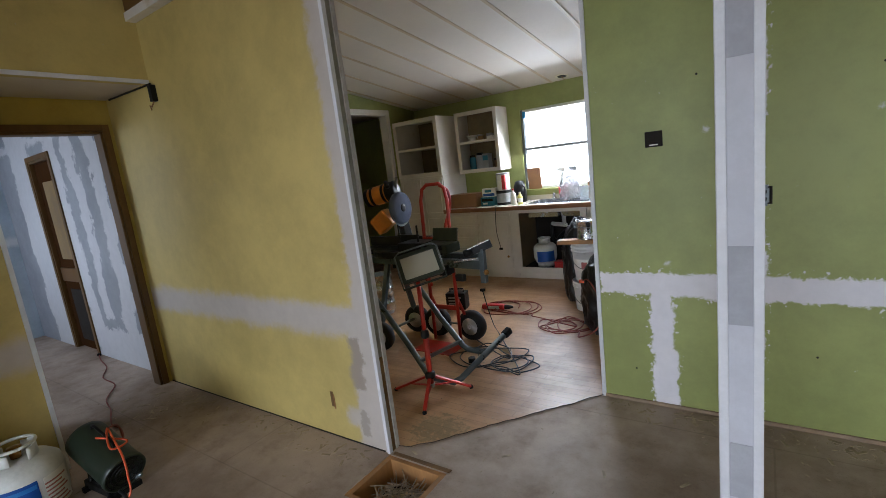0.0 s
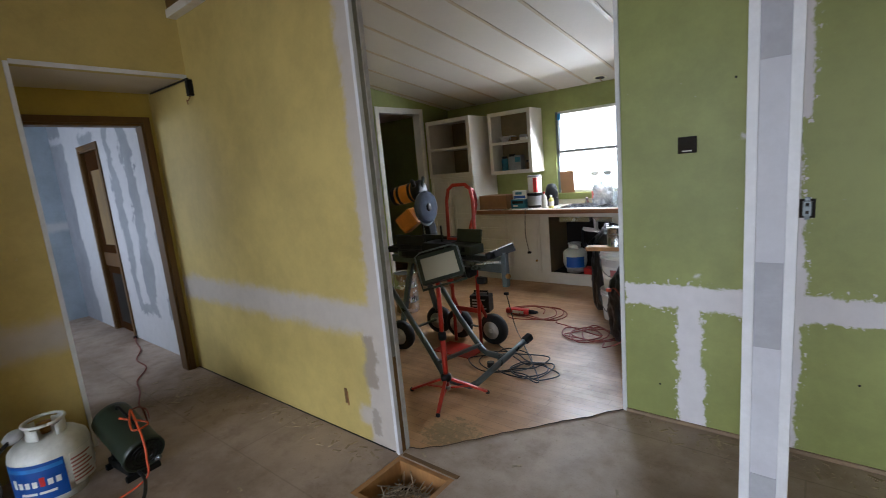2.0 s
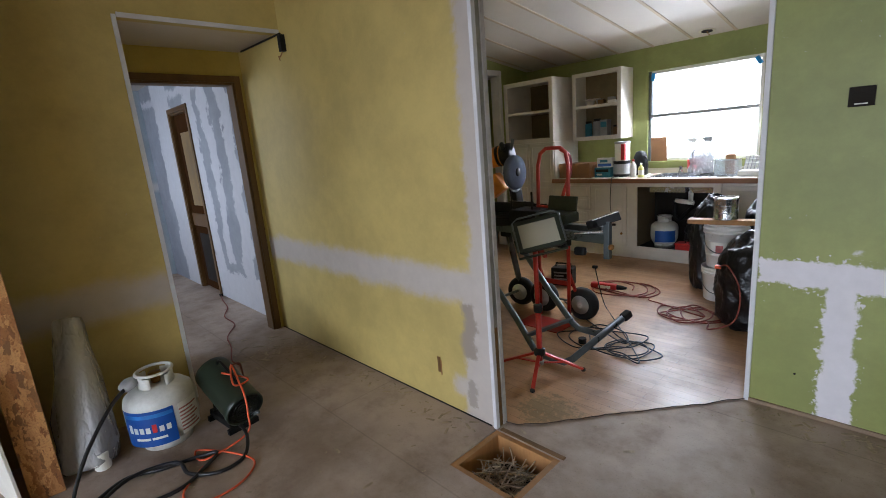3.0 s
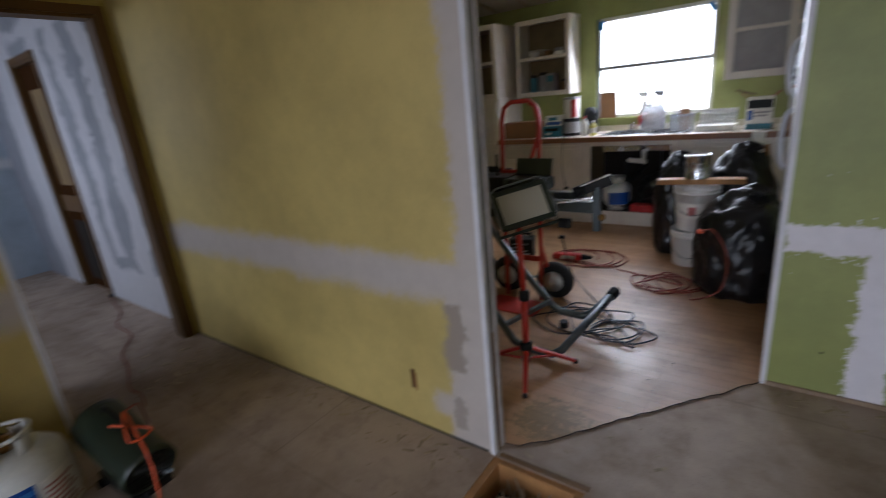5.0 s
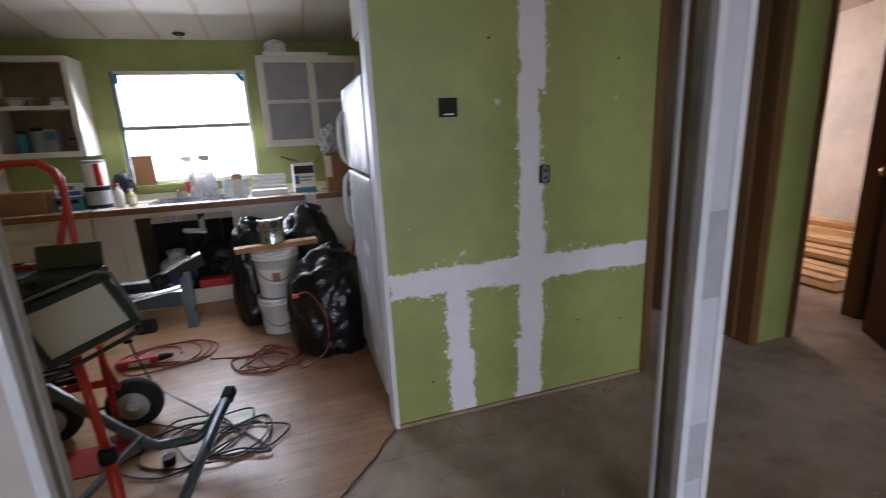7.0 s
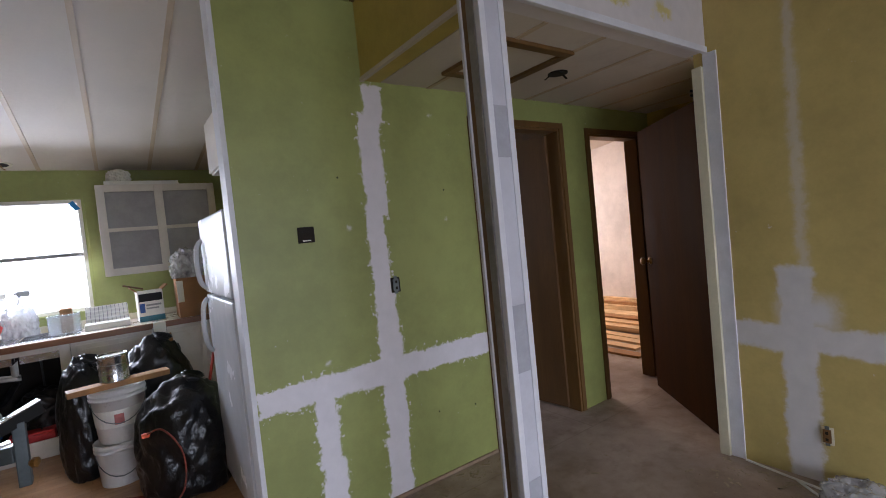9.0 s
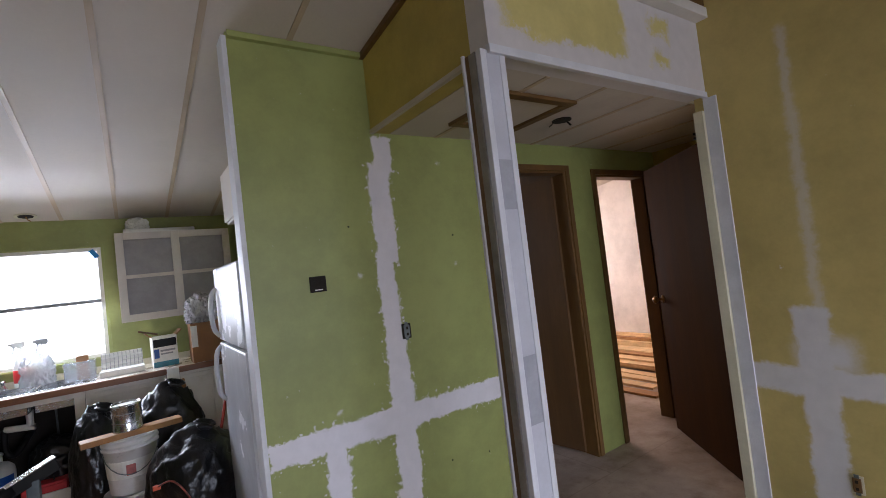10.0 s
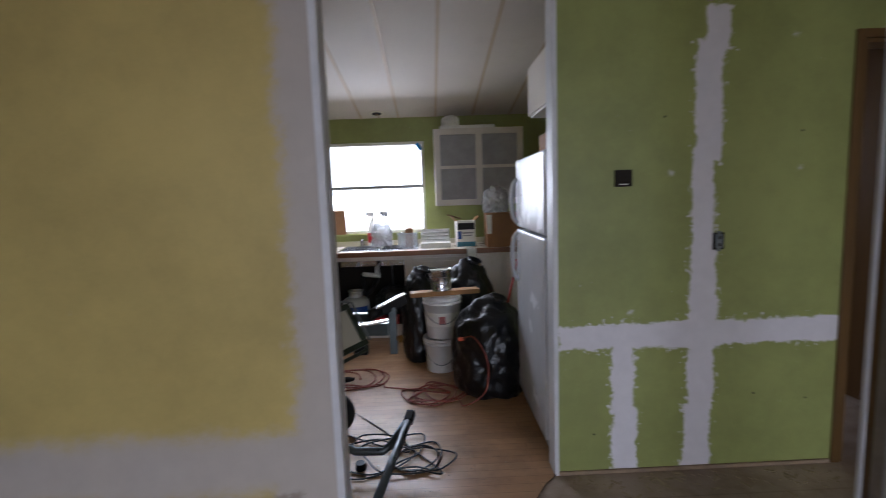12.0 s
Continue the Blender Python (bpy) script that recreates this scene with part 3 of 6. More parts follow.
m_cab = mat("white_cabinet_paint", srgb(214, 206, 194), 0.4, 0.09, 4, 0.1, 0, 70, srgb(196, 184, 164))
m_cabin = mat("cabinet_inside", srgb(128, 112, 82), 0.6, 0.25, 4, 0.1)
m_counter = mat("worn_white_counter", srgb(196, 184, 166), 0.3, 0.15, 7, 0.08, 0, 90, srgb(150, 128, 104))
m_edge = mat("wood_counter_edge", srgb(132, 86, 52), 0.45, 0.3, 6, 0.15, 0, 60, None, (0.15, 1, 1))
m_fridge = mat("white_enamel", srgb(214, 216, 222), 0.25, 0.05, 3, 0.08, 0, 300)
m_bag, ntb, pb = nodes_of("black_bag_film")
pb.inputs["Base Color"].default_value, pb.inputs["Roughness"].default_value = (*srgb(13, 14, 17), 1), 0.3
crease = noise_of(ntb, 6, 5, 0.62, None, (1, 1, 0.55))
fold = math_node(ntb, "ABSOLUTE", math_node(ntb, "SUBTRACT", crease.outputs[0], 0.5))
fold2 = math_node(ntb, "ABSOLUTE", math_node(ntb, "SUBTRACT", noise_of(ntb, 15, 3, 0.5, None, (0.6, 0.6, 1)).outputs[0], 0.5))
add_bump(ntb, pb, math_node(ntb, "ADD", fold, math_node(ntb, "MULTIPLY", fold2, 0.5)), 0.6, 0.035)
m_bucket = mat("white_bucket_plastic", srgb(214, 212, 208), 0.35, 0.1, 5, 0.05, 0, 70, srgb(180, 172, 160))
m_brass = mat("aged_brass", srgb(150, 112, 60), 0.35, 0.25, 10, 0.05, 0.8)
m_debris = mat("dry_debris", srgb(170, 154, 130), 0.9, 0.4, 20, 0.2)
m_glasspane = nodes_of("window_glass")[0]
pg = m_glasspane.node_tree.nodes["Principled BSDF"]
pg.inputs["Transmission Weight"].default_value, pg.inputs["Roughness"].default_value, pg.inputs["IOR"].default_value = 1, 0.02, 1.45
m_clear = nodes_of("clear_plastic")[0]
pc = m_clear.node_tree.nodes["Principled BSDF"]
pc.inputs["Transmission Weight"].default_value, pc.inputs["Roughness"].default_value, pc.inputs["IOR"].default_value = 0.75, 0.18, 1.2
pc.inputs["Base Color"].default_value = (0.86, 0.9, 0.94, 1)
m_film, ntf, pf = nodes_of("crinkled_film")
pf.inputs["Base Color"].default_value, pf.inputs["Roughness"].default_value = (0.9, 0.9, 0.93, 1), 0.1
pf.inputs["Specular IOR Level"].default_value = 1.0
pf.inputs["Transmission Weight"].default_value, pf.inputs["IOR"].default_value = 0.7, 1.3
add_bump(ntf, pf, math_node(ntf, "ABSOLUTE", math_node(ntf, "SUBTRACT", noise_of(ntf, 11, 3, 0.5, None, (1, 1, 0.5)).outputs[0], 0.5)), 0.9, 0.06)
m_lens, ntl, pl = nodes_of("frosted_lamp_glass")
pl.inputs["Base Color"].default_value, pl.inputs["Roughness"].default_value = (*srgb(176, 172, 156), 1), 0.3
add_bump(ntl, pl, noise_of(ntl, 40, 3).outputs[0], 0.15, 0.002)


def trim(name, x0, x1, y0, y1, z0, z1, material, label, bevel=0.002):
    return structure(name, box(x0, x1, y0, y1, z0, z1, bevel), material, label)


m_endmud = mat("dirty_end_mud", srgb(176, 170, 166), 0.75, 0.2, 14, 0.25, 0, 60, srgb(140, 128, 116))
# yellow wall end: bead, channel and rough stud edge
trim("trim_yellow_end", -1.645, -1.625, 1.664, 1.689, 0, 2.70, m_bead, "white primed corner bead")
trim("trim_yellow_channel", -1.643, -1.628, 1.691, 1.717, 0.52, 2.70, m_metal, "grey metal channel")
trim("trim_yellow_stud", -1.643, -1.625, 1.719, 1.745, 0, 2.70, m_endmud, "grey painted stud edge")
trim("trim_yellow_foot", -1.643, -1.629, 1.691, 1.717, 0.0, 0.518, m_brown, "bare wood strip at the wall end")
trim("trim_green_end", -0.815, -0.793, 2.636, 2.75, 0, 2.60, m_bead, "white corner bead of the green wall")
trim("trim_west_end", -3.38, -3.258, 0.771, 0.792, 0, DROP_WEST, m_bead, "white corner bead")
trim("trim_west_soffit", -3.27, -3.258, 0.793, 1.672, DROP_WEST - 0.012, DROP_WEST + 0.012, m_bead, "white bead along the soffit")
trim("trim_header", -0.12, 1.42, 1.646, 1.668, DROP - 0.012, DROP + 0.02, m_bead, "white bead along the header")
trim("trim_soffit_hall", -0.125, -0.105, 1.76, 2.64, DROP - 0.01, DROP + 0.012, m_ceiling, "pale bead along the soffit")
trim("trim_east_end", 1.410, 1.424, 1.602, 1.6705, 0, DROP - 0.013, m_bead, "white corner bead")
trim("trim_east_stop", 1.392, 1.425, 1.672, 1.722, 0, 2.12, m_cream, "cream strip at the wall end")
trim("trim_crown_header", -0.115, 1.418, 1.59, 1.654, 2.60, 2.655, m_white, "white crown strip")
trim("trim_crown_header_upper", -0.115, 1.418, 1.60, 1.654, 2.657, 2.72, m_brown, "brown crown strip")
trim("baseboard_green", -0.795, 0.555, 2.634, 2.646, 0, 0.018, mat("dusty_base_strip", srgb(150, 128, 106), 0.8, 0.25, 9, 0.2), "dusty bare strip along the floor")
# no baseboard: a dark strip stands in for the shaded gap under the wall
trim("floor_gap_yellow", -3.92, -1.66, 1.667, 1.673, 0, 0.007, m_dark, "dark gap strip along the floor")
bm = bmesh.new()
slope_slab(bm, -0.14, -0.113, 1.66, 2.64, 0.03, 0.028)
structure("trim_soffit_crown", bm, m_brown, "dark brown crown strip")
bm = bmesh.new()
slope_slab(bm, -0.79, -0.14, 2.622, 2.646, 0.03, 0.028)
structure("trim_green_crown", bm, m_green_plain, "green crown strip")
# crown over the yellow wall
trim("trim_yellow_crown", -3.262, -1.66, 1.612, 1.671, 2.515, 2.565, m_white, "white crown strip")
trim("trim_yellow_crown_upper", -3.262, -1.66, 1.622, 1.671, 2.567, 2.735, m_brown, "brown crown strip")

# hall post
post = thing("hall_post", "white primed post with grey filler plates and beads", "post", (-0.098, 1.712, 0))
part("core", box(-0.055, 0.055, -0.05, 0.05, 0, DROP, 0.003), mat("skimmed_board", srgb(192, 192, 200), 0.7, 0.1, 6, 0.12), post)
for sx in (-1, 1):
    part("corner_bead", box(sx * 0.045 - 0.013, sx * 0.045 + 0.013, -0.054, -0.03, 0, DROP, 0.002), m_bead, post)
for z0, z1 in ((0.28, 0.47), (0.86, 1.1), (1.62, 1.8)):
    part("filler_patch", box(-0.031, 0.031, -0.0515, -0.049, z0, z1, 0.0008), m_mud, post, "grey filler patch")
part("side_channel", box(-0.0605, -0.0555, -0.024, 0.012, 0, DROP, 0.001), m_metal, post, "grey metal channel")
part("side_strip", box(-0.0595, -0.0555, 0.0135, 0.034, 0, DROP, 0.001), m_brown, post, "brown wooden strip")
part("rear_bead", box(-0.066, -0.0555, 0.036, 0.0495, 0, DROP + 0.01, 0.001), m_bead, post)


def casing(name, axis, c, a, b, top, w, depth, material, label):
    """Door casing on both faces and a jamb: axis 0 lies along x at y=c, axis 1 along y at x=c."""
    ob = thing(name, label, "door frame")
    tagged(ob, "", "", "", "structure")

    def put(n, u0, u1, v0, v1, z0, z1):
        part(n, box(u0, u1, v0, v1, z0, z1, 0.003) if axis == 0 else box(v0, v1, u0, u1, z0, z1, 0.003), material, ob)
    for v0, v1 in ((c - 0.014, c - 0.001), (c + depth + 0.001, c + depth + 0.014)):
        put("casing_side", a - w, a, v0, v1, 0, top + w)
        put("casing_side", b, b + w, v0, v1, 0, top + w)
        put("casing_head", a, b, v0, v1, top, top + w)
    put("jamb", a, a + 0.018, c - 0.006, c + depth + 0.006, 0, top)
    put("jamb", b - 0.018, b, c - 0.006, c + depth + 0.006, 0, top)
    put("jamb_head", a + 0.018, b - 0.018, c - 0.006, c + depth + 0.006, top - 0.018, top)
    return ob


casing("door_frame_1", 0, 2.645, 0.60, 1.375, 2.015, 0.04, 0.10, m_brown, "brown wooden door frame in the green wall")
casing("door_frame_2", 0, 2.645, 1.70, 2.335, 1.995, 0.04, 0.10, m_brown, "brown wooden door frame of the bright room")
casing("door_frame_3", 1, -4.03, 0.86, 1.60, 1.95, 0.045, 0.10, m_brown, "brown wooden door frame of the back room")
casing("door_frame_4", 0, 1.70, -6.02, -5.46, 1.93, 0.05, 0.10, m_brown, "brown wooden closet door frame")
casing("door_frame_5", 1, -4.2, 4.18, 4.93, 2.16, 0.05, 0.10, m_white, "white painted door frame beside the pantry")


def door_leaf(label, hinge, turn, width, knob_z=0.95, side=1, material=None):
    ob = thing("door", label, "door", hinge, turn)
    part("slab", box(0.004, width, -0.018, 0.018, 0.012, 1.985, 0.002), material or m_door, ob)
    for y in (-1, 1):
        k = part("knob", lathe([(0.03, 0), (0.03, 0.006), (0.012, 0.01), (0.012, 0.035), (0.026, 0.045), (0.03, 0.06), (0.02, 0.072), (0.001, 0.074)], 20, None,
                               pose(width - 0.06, y * 0.018, knob_z, -90 * y, 0, 0)), m_brass, ob, "aged brass knob", True)
    for z in (0.25, 1.05, 1.8):
        part("hinge", lathe([(0.007, 0), (0.007, 0.09)], 10, None, pose(0.0, -0.02 * side, z)), m_brass, ob, "brass hinge")
    return ob


door_leaf("dark brown flush door standing open inwards", (1.352, 2.735, 0.004), 97, 0.74, 0.95, 1, m_panel)
door_leaf("dark brown flush door swung open into the hall", (1.56, 1.765, 0.004), 52, 0.915, 1.0)

# window
win = thing("window_1", "white framed sash window with bright daylight and taped corners", "window")
tagged(win, "", "", "", "structure")
fy0, fy1 = 5.545, 5.60
fr = part("window_frame", box(WX0, WX0 + 0.03, fy0, fy1, WZ0, WZ1, 0.003), m_steel, win)
part("window_frame", box(WX1 - 0.03, WX1, fy0, fy1, WZ0, WZ1, 0.003), m_white, win)
part("window_frame", box(WX0 + 0.03, WX1 - 0.03, fy0, fy1, WZ1 - 0.03, WZ1, 0.003), m_white, win)
part("window_frame", box(WX0 + 0.03, WX1 - 0.03, fy0, fy1, WZ0, WZ0 + 0.03, 0.003), m_white, win)
part("meeting_rail", box(WX0 + 0.03, WX1 - 0.03, fy0 + 0.005, fy1, 1.48, 1.51, 0.003), m_greyprint, win, "pale meeting rail")
for z0, z1, y in ((WZ0 + 0.03, 1.48, 5.57), (1.51, WZ1 - 0.03, 5.585)):
    part("pane", box(WX0 + 0.03, WX1 - 0.03, y, y + 0.004, z0, z1), m_glasspane, win).visible_shadow = False
for x0, x1, z0, z1 in ((WX0 - 0.03, WX0 - 0.002, WZ0 - 0.03, WZ1 + 0.025), (WX1 + 0.002, WX1 + 0.022, WZ0 - 0.03, WZ1 + 0.025), (WX0 - 0.002, WX1 + 0.002, WZ1 + 0.002, WZ1 + 0.022)):
    part("window_casing", box(x0, x1, 5.528, 5.5395, z0, z1, 0.002), m_green_plain, win)
part("window_sill", box(WX0 - 0.05, WX1 + 0.05, 5.505, 5.545, WZ0 - 0.022, WZ0 - 0.004, 0.003), m_green_plain, win)
for x, z, a in ((WX0 + 0.045, WZ1 - 0.06, 8), (WX1 - 0.05, WZ1 - 0.055, -32)):
    solid("masking_tape", box(-0.02, 0.02, -0.0012, 0.0012, -0.04, 0.04, 0, None, pose(x, 5.5425, z, 0, a, 0)), m_bluetape, "strip of blue masking tape on the window frame", "tape", "tape on the window")
solid("cardboard_sheet", box(-0.085, 0.085, -0.003, 0.003, 0, 0.26, 0.001, None, pose(-2.37, 5.538, WZ0 - 0.002, 4, 0, 0)), m_card, "brown cardboard sheet leaning in the window", "cardboard")

# ---- kitchen cabinets ----


def open_carcass(ob, x0, x1, y0, y1, z0, z1, shelves, t=0.018, face=0.04, mullions=()):
    """Carcass open to the front with a face frame."""
    part("side", box(x0, x0 + t, y0 + 0.019, y1, z0, z1, 0.001), m_cab, ob)
    part("side", box(x1 - t, x1, y0 + 0.019, y1, z0, z1, 0.001), m_cab, ob)
    part("top", box(x0 + t, x1 - t, y0 + 0.019, y1, z1 - t, z1), m_cab, ob)
    part("bottom", box(x0 + t, x1 - t, y0 + 0.019, y1, z0, z0 + t), m_cab, ob)
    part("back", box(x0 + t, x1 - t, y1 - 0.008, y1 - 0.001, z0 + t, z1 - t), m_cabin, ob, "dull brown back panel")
    for z in shelves:
        part("shelf", box(x0 + t, x1 - t, y0 + 0.02, y1 - 0.01, z, z + t), m_cab, ob)
        part("shelf_edge", box(x0 + face, x1 - face, y0, y0 + 0.018, z - 0.006, z + t + 0.006, 0.002), m_cab, ob)
    for a, b in ((x0, x0 + face), (x1 - face, x1)) + tuple(mullions):
        part("stile", box(a, b, y0 - (0.004 if (a, b) in mullions else 0), y0 + 0.018, z0, z1, 0.002), m_cab, ob)
    part("rail", box(x0 + face, x1 - face, y0, y0 + 0.018, z1 - face, z1, 0.002), m_cab, ob)
    part("rail", box(x0 + face, x1 - face, y0, y0 + 0.018, z0, z0 + face, 0.002), m_cab, ob)


def panel_door(ob, x0, x1, y, z0, z1, knob=None):
    """A cabinet door with a raised frame; its front lies at y."""
    d = part("door", box(x0, x1, y, y + 0.016, z0, z1, 0.003), m_cab, ob)
    for a, b, c, e in ((x0 + 0.035, x0 + 0.043, z0 + 0.035, z1 - 0.035), (x1 - 0.043, x1 - 0.035, z0 + 0.035, z1 - 0.035),
                       (x0 + 0.043, x1 - 0.043, z0 + 0.035, z0 + 0.043), (x0 + 0.043, x1 - 0.043, z1 - 0.043, z1 - 0.035)):
        part("moulding", box(a, b, y - 0.009, y + 0.001, c, e, 0.002), m_cab, d)
    if knob:
        part("handle", lathe([(0.012, 0), (0.008, 0.01), (0.014, 0.018), (0.012, 0.026), (0.001, 0.028)], 14, None, pose(knob[0], y, knob[1], 90, 0, 0)), m_brass, d, "brass knob", True)
    return d


pantry = thing("pantry_cabinet", "tall white pantry cabinet with empty open shelves above", "cabinet")
open_carcass(pantry, -4.06, -3.365, 4.98, 5.538, 1.305, 2.035, [1.655], 0.018, 0.05)
part("body", box(-4.06, -3.365, 5.0, 5.538, 0.006, 1.303, 0.002), m_cab, pantry)
panel_door(pantry, -4.05, -3.72, 4.982, 0.795, 1.285)
panel_door(pantry, -3.705, -3.375, 4.982, 0.795, 1.285)
panel_door(pantry, -4.05, -3.72, 4.982, 0.1, 0.8)
panel_door(pantry, -3.705, -3.375, 4.982, 0.1, 0.8)

upper_a = thing("wall_cabinet", "white wall cabinet without doors, half full of kitchenware", "cabinet", group="wall cabinets")
open_carcass(upper_a, -3.26, -2.67, 5.24, 5.538, 1.285, 2.04, [1.655], 0.018, 0.045)
upper_b = thing("wall_cabinet", "white wall cabinet with two bare openings and a shelf", "cabinet", group="wall cabinets")
open_carcass(upper_b, -1.315, -0.42, 5.24, 5.538, 1.28, 2.045, [1.655], 0.018, 0.06, ((-0.9, -0.835),))
for x0, x1 in ((-1.255, -0.9), (-0.835, -0.48)):
    part("screen", box(x0, x1, 5.262, 5.266, 1.335, 1.985), mat("grey_mesh_screen", srgb(160, 157, 158), 0.7, 0.12, 10, 0.2), upper_b, "grey screen behind the frame")

drawers = thing("drawer_unit", "white base cabinet with four drawers", "cabinet", group="base cabinets")
part("body", box(-3.362, -2.885, 4.97, 5.538, 0.08, 0.828, 0.002), m_cab, drawers)
part("plinth", box(-3.362, -2.885, 5.0, 5.5, 0.006, 0.08), m_cab, drawers)
for z0, z1 in ((0.68, 0.795), (0.535, 0.66), (0.39, 0.515), (0.13, 0.38)):
    d = part("drawer", box(-3.28, -2.90, 4.95, 4.969, z0, z1, 0.004), m_cab, drawers)
    part("moulding", box(-3.25, -2.93, 4.94, 4.951, z0 + 0.022, z1 - 0.022, 0.002), m_cab, d)
base_b = thing("base_cabinet", "white base cabinet with a single panelled door", "cabinet", group="base cabinets")
part("body", box(-2.883, -2.422, 4.97, 5.538, 0.08, 0.828, 0.002), m_cab, base_b)
part("plinth", box(-2.883, -2.422, 5.0, 5.5, 0.006, 0.08), m_cab, base_b)
panel_door(base_b, -2.865, -2.475, 4.952, 0.13, 0.795, (-2.52, 0.28))
sinkbase = thing("sink_cabinet", "white sink cabinet with its doors removed", "cabinet", group="base cabinets")
# shade under the sink is in the colours: dull sides, near-black floor and back
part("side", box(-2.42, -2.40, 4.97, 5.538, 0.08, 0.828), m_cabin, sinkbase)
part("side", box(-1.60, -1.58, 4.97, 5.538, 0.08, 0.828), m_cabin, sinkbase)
part("floor_panel", box(-2.40, -1.60, 4.97, 5.53, 0.10, 0.118), m_dark, sinkbase)
part("back", box(-2.40, -1.60, 5.52, 5.536, 0.118, 0.828), m_dark, sinkbase, "back wall coloured dark for the shade inside")
part("plinth", box(-2.42, -1.58, 5.0, 5.02, 0.006, 0.1), m_cab, sinkbase)
for x0, x1, z0, z1 in ((-2.42, -2.36, 0.08, 0.828), (-1.645, -1.58, 0.08, 0.828), (-2.36, -1.645, 0.785, 0.828), (-2.36, -1.645, 0.08, 0.15)):
    part("face_frame", box(x0, x1, 4.95, 4.969, z0, z1, 0.002), m_cab, sinkbase)
base_c = thing("base_cabinet", "white base cabinet beside the refrigerator", "cabinet", group="base cabinets")
part("body", box(-1.578, -0.02, 4.97, 5.538, 0.08, 0.828, 0.002), m_cab, base_c)
part("plinth", box(-1.578, -0.02, 5.0, 5.5, 0.006, 0.08), m_cab, base_c)
panel_door(base_c, -1.55, -1.12, 4.952, 0.13, 0.795)
panel_door(base_c, -1.10, -0.67, 4.952, 0.13, 0.795)
panel_door(base_c, -0.65, -0.22, 4.952, 0.13, 0.795)

top = thing("countertop", "worn white countertop with a brown wooden edge", "countertop")
for x0, x1, y0, y1 in ((-3.363, -2.28, 4.935, 5.538), (-1.52, -0.02, 4.935, 5.538), (-2.28, -1.52, 4.935, 5.03), (-2.28, -1.52, 5.46, 5.538)):
    part("slab", box(x0, x1, y0, y1, 0.831, 0.871), m_counter, top)
part("edge", box(-3.363, -0.02, 4.915, 4.934, 0.825, 0.873, 0.004), m_edge, top, "brown wooden edge strip")
part("backsplash", box(-3.363, -0.02, 5.524, 5.538, 0.872, 0.925, 0.002), m_cream, top)
sink = thing("kitchen_sink", "stainless steel double kitchen sink set in the counter", "sink")
part("rim", box(-2.29, -1.51, 5.02, 5.04, 0.872, 0.878, 0.002), m_chrome, sink)
part("rim", box(-2.29, -1.51, 5.45, 5.47, 0.872, 0.878, 0.002), m_chrome, sink)
for x in (-2.29, -1.91, -1.53):
    part("rim", box(x, x + 0.02, 5.04, 5.45, 0.872, 0.878, 0.002), m_chrome, sink)
for x0, x1 in ((-2.27, -1.92), (-1.88, -1.53)):
    bm = bmesh.new()
    for a in ((x0, x1, 5.04, 5.45, 0.72, 0.722), (x0, x0 + 0.003, 5.04, 5.45, 0.722, 0.873), (x1 - 0.003, x1, 5.04, 5.45, 0.722, 0.873), (x0, x1, 5.04, 5.043, 0.722, 0.873), (x0, x1, 5.447, 5.45, 0.722, 0.873)):
        box(*a, 0, bm)
    part("basin", bm, m_chrome, sink)
part("faucet", lathe([(0.03, 0.872), (0.028, 0.89), (0.016, 0.9), (0.014, 0.925), (0.02, 0.93), (0.018, 0.945)], 16, None, pose(-2.12, 5.49, 0)), m_chrome, sink, "low chrome faucet stub", True)
part("drain_pipe", tube([(-1.95, 5.3, 0.72), (-1.95, 5.3, 0.60), (-1.92, 5.3, 0.58), (-2.1, 5.3, 0.60)], 0.024, 12), m_paper, sink, "white plastic drain pipe", True)
part("drain_trap", tube([(-2.1, 5.3, 0.6), (-2.1, 5.3, 0.44), (-2.05, 5.3, 0.40), (-2.0, 5.3, 0.46), (-1.98, 5.45, 0.5), (-1.98, 5.52, 0.5)], 0.022, 12, None, 1, 4), m_black, sink, "black drain trap", True)
part("supply_pipe", tube([(-1.8, 5.35, 0.72), (-1.8, 5.4, 0.45), (-1.8, 5.5, 0.3)], 0.01, 8), m_steel, sink)

# ---- refrigerator ----
fridge = thing("refrigerator", "white top-freezer refrigerator with curved handles", "refrigerator")
FX, FY0, FY1, FT = -0.757, 2.80, 3.54, 1.588
part("body", box(FX + 0.001, -0.10, FY0, FY1, 0.03, FT, 0.008), m_fridge, fridge)
fd = part("freezer_door", box(FX - 0.06, FX - 0.004, FY0, FY1, 1.165, FT, 0.012), m_fridge, fridge)
md = part("fridge_door", box(FX - 0.06, FX - 0.004, FY0, FY1, 0.09, 1.152, 0.012), m_fridge, fridge)
for d, z0, z1 in ((fd, 1.19, 1.47), (md, 0.82, 1.13)):
    part("handle", tube([(FX - 0.06, FY1 - 0.05, z0), (FX - 0.088, FY1 - 0.05, z0 + 0.04), (FX - 0.098, FY1 - 0.05, (z0 + z1) / 2), (FX - 0.088, FY1 - 0.05, z1 - 0.04), (FX - 0.06, FY1 - 0.05, z1)], 0.014, 10, None, 1, 5), m_fridge, d, "white curved handle", True)
part("kick_grille", box(FX - 0.03, FX - 0.002, FY0 + 0.02, FY1 - 0.02, 0.02, 0.085), m_greyprint, fridge)
for y in (FY0 + 0.06, FY1 - 0.06):
    part("foot", lathe([(0.02, 0.006), (0.02, 0.035)], 12, None, pose(-0.7, y, 0)), m_black, fridge)
over = thing("wall_cabinet", "small white cabinet high above the refrigerator", "cabinet", group="wall cabinets")
part("body", box(-0.69, -0.01, 2.86, 3.66, 1.87, 2.19, 0.003), m_cab, over)
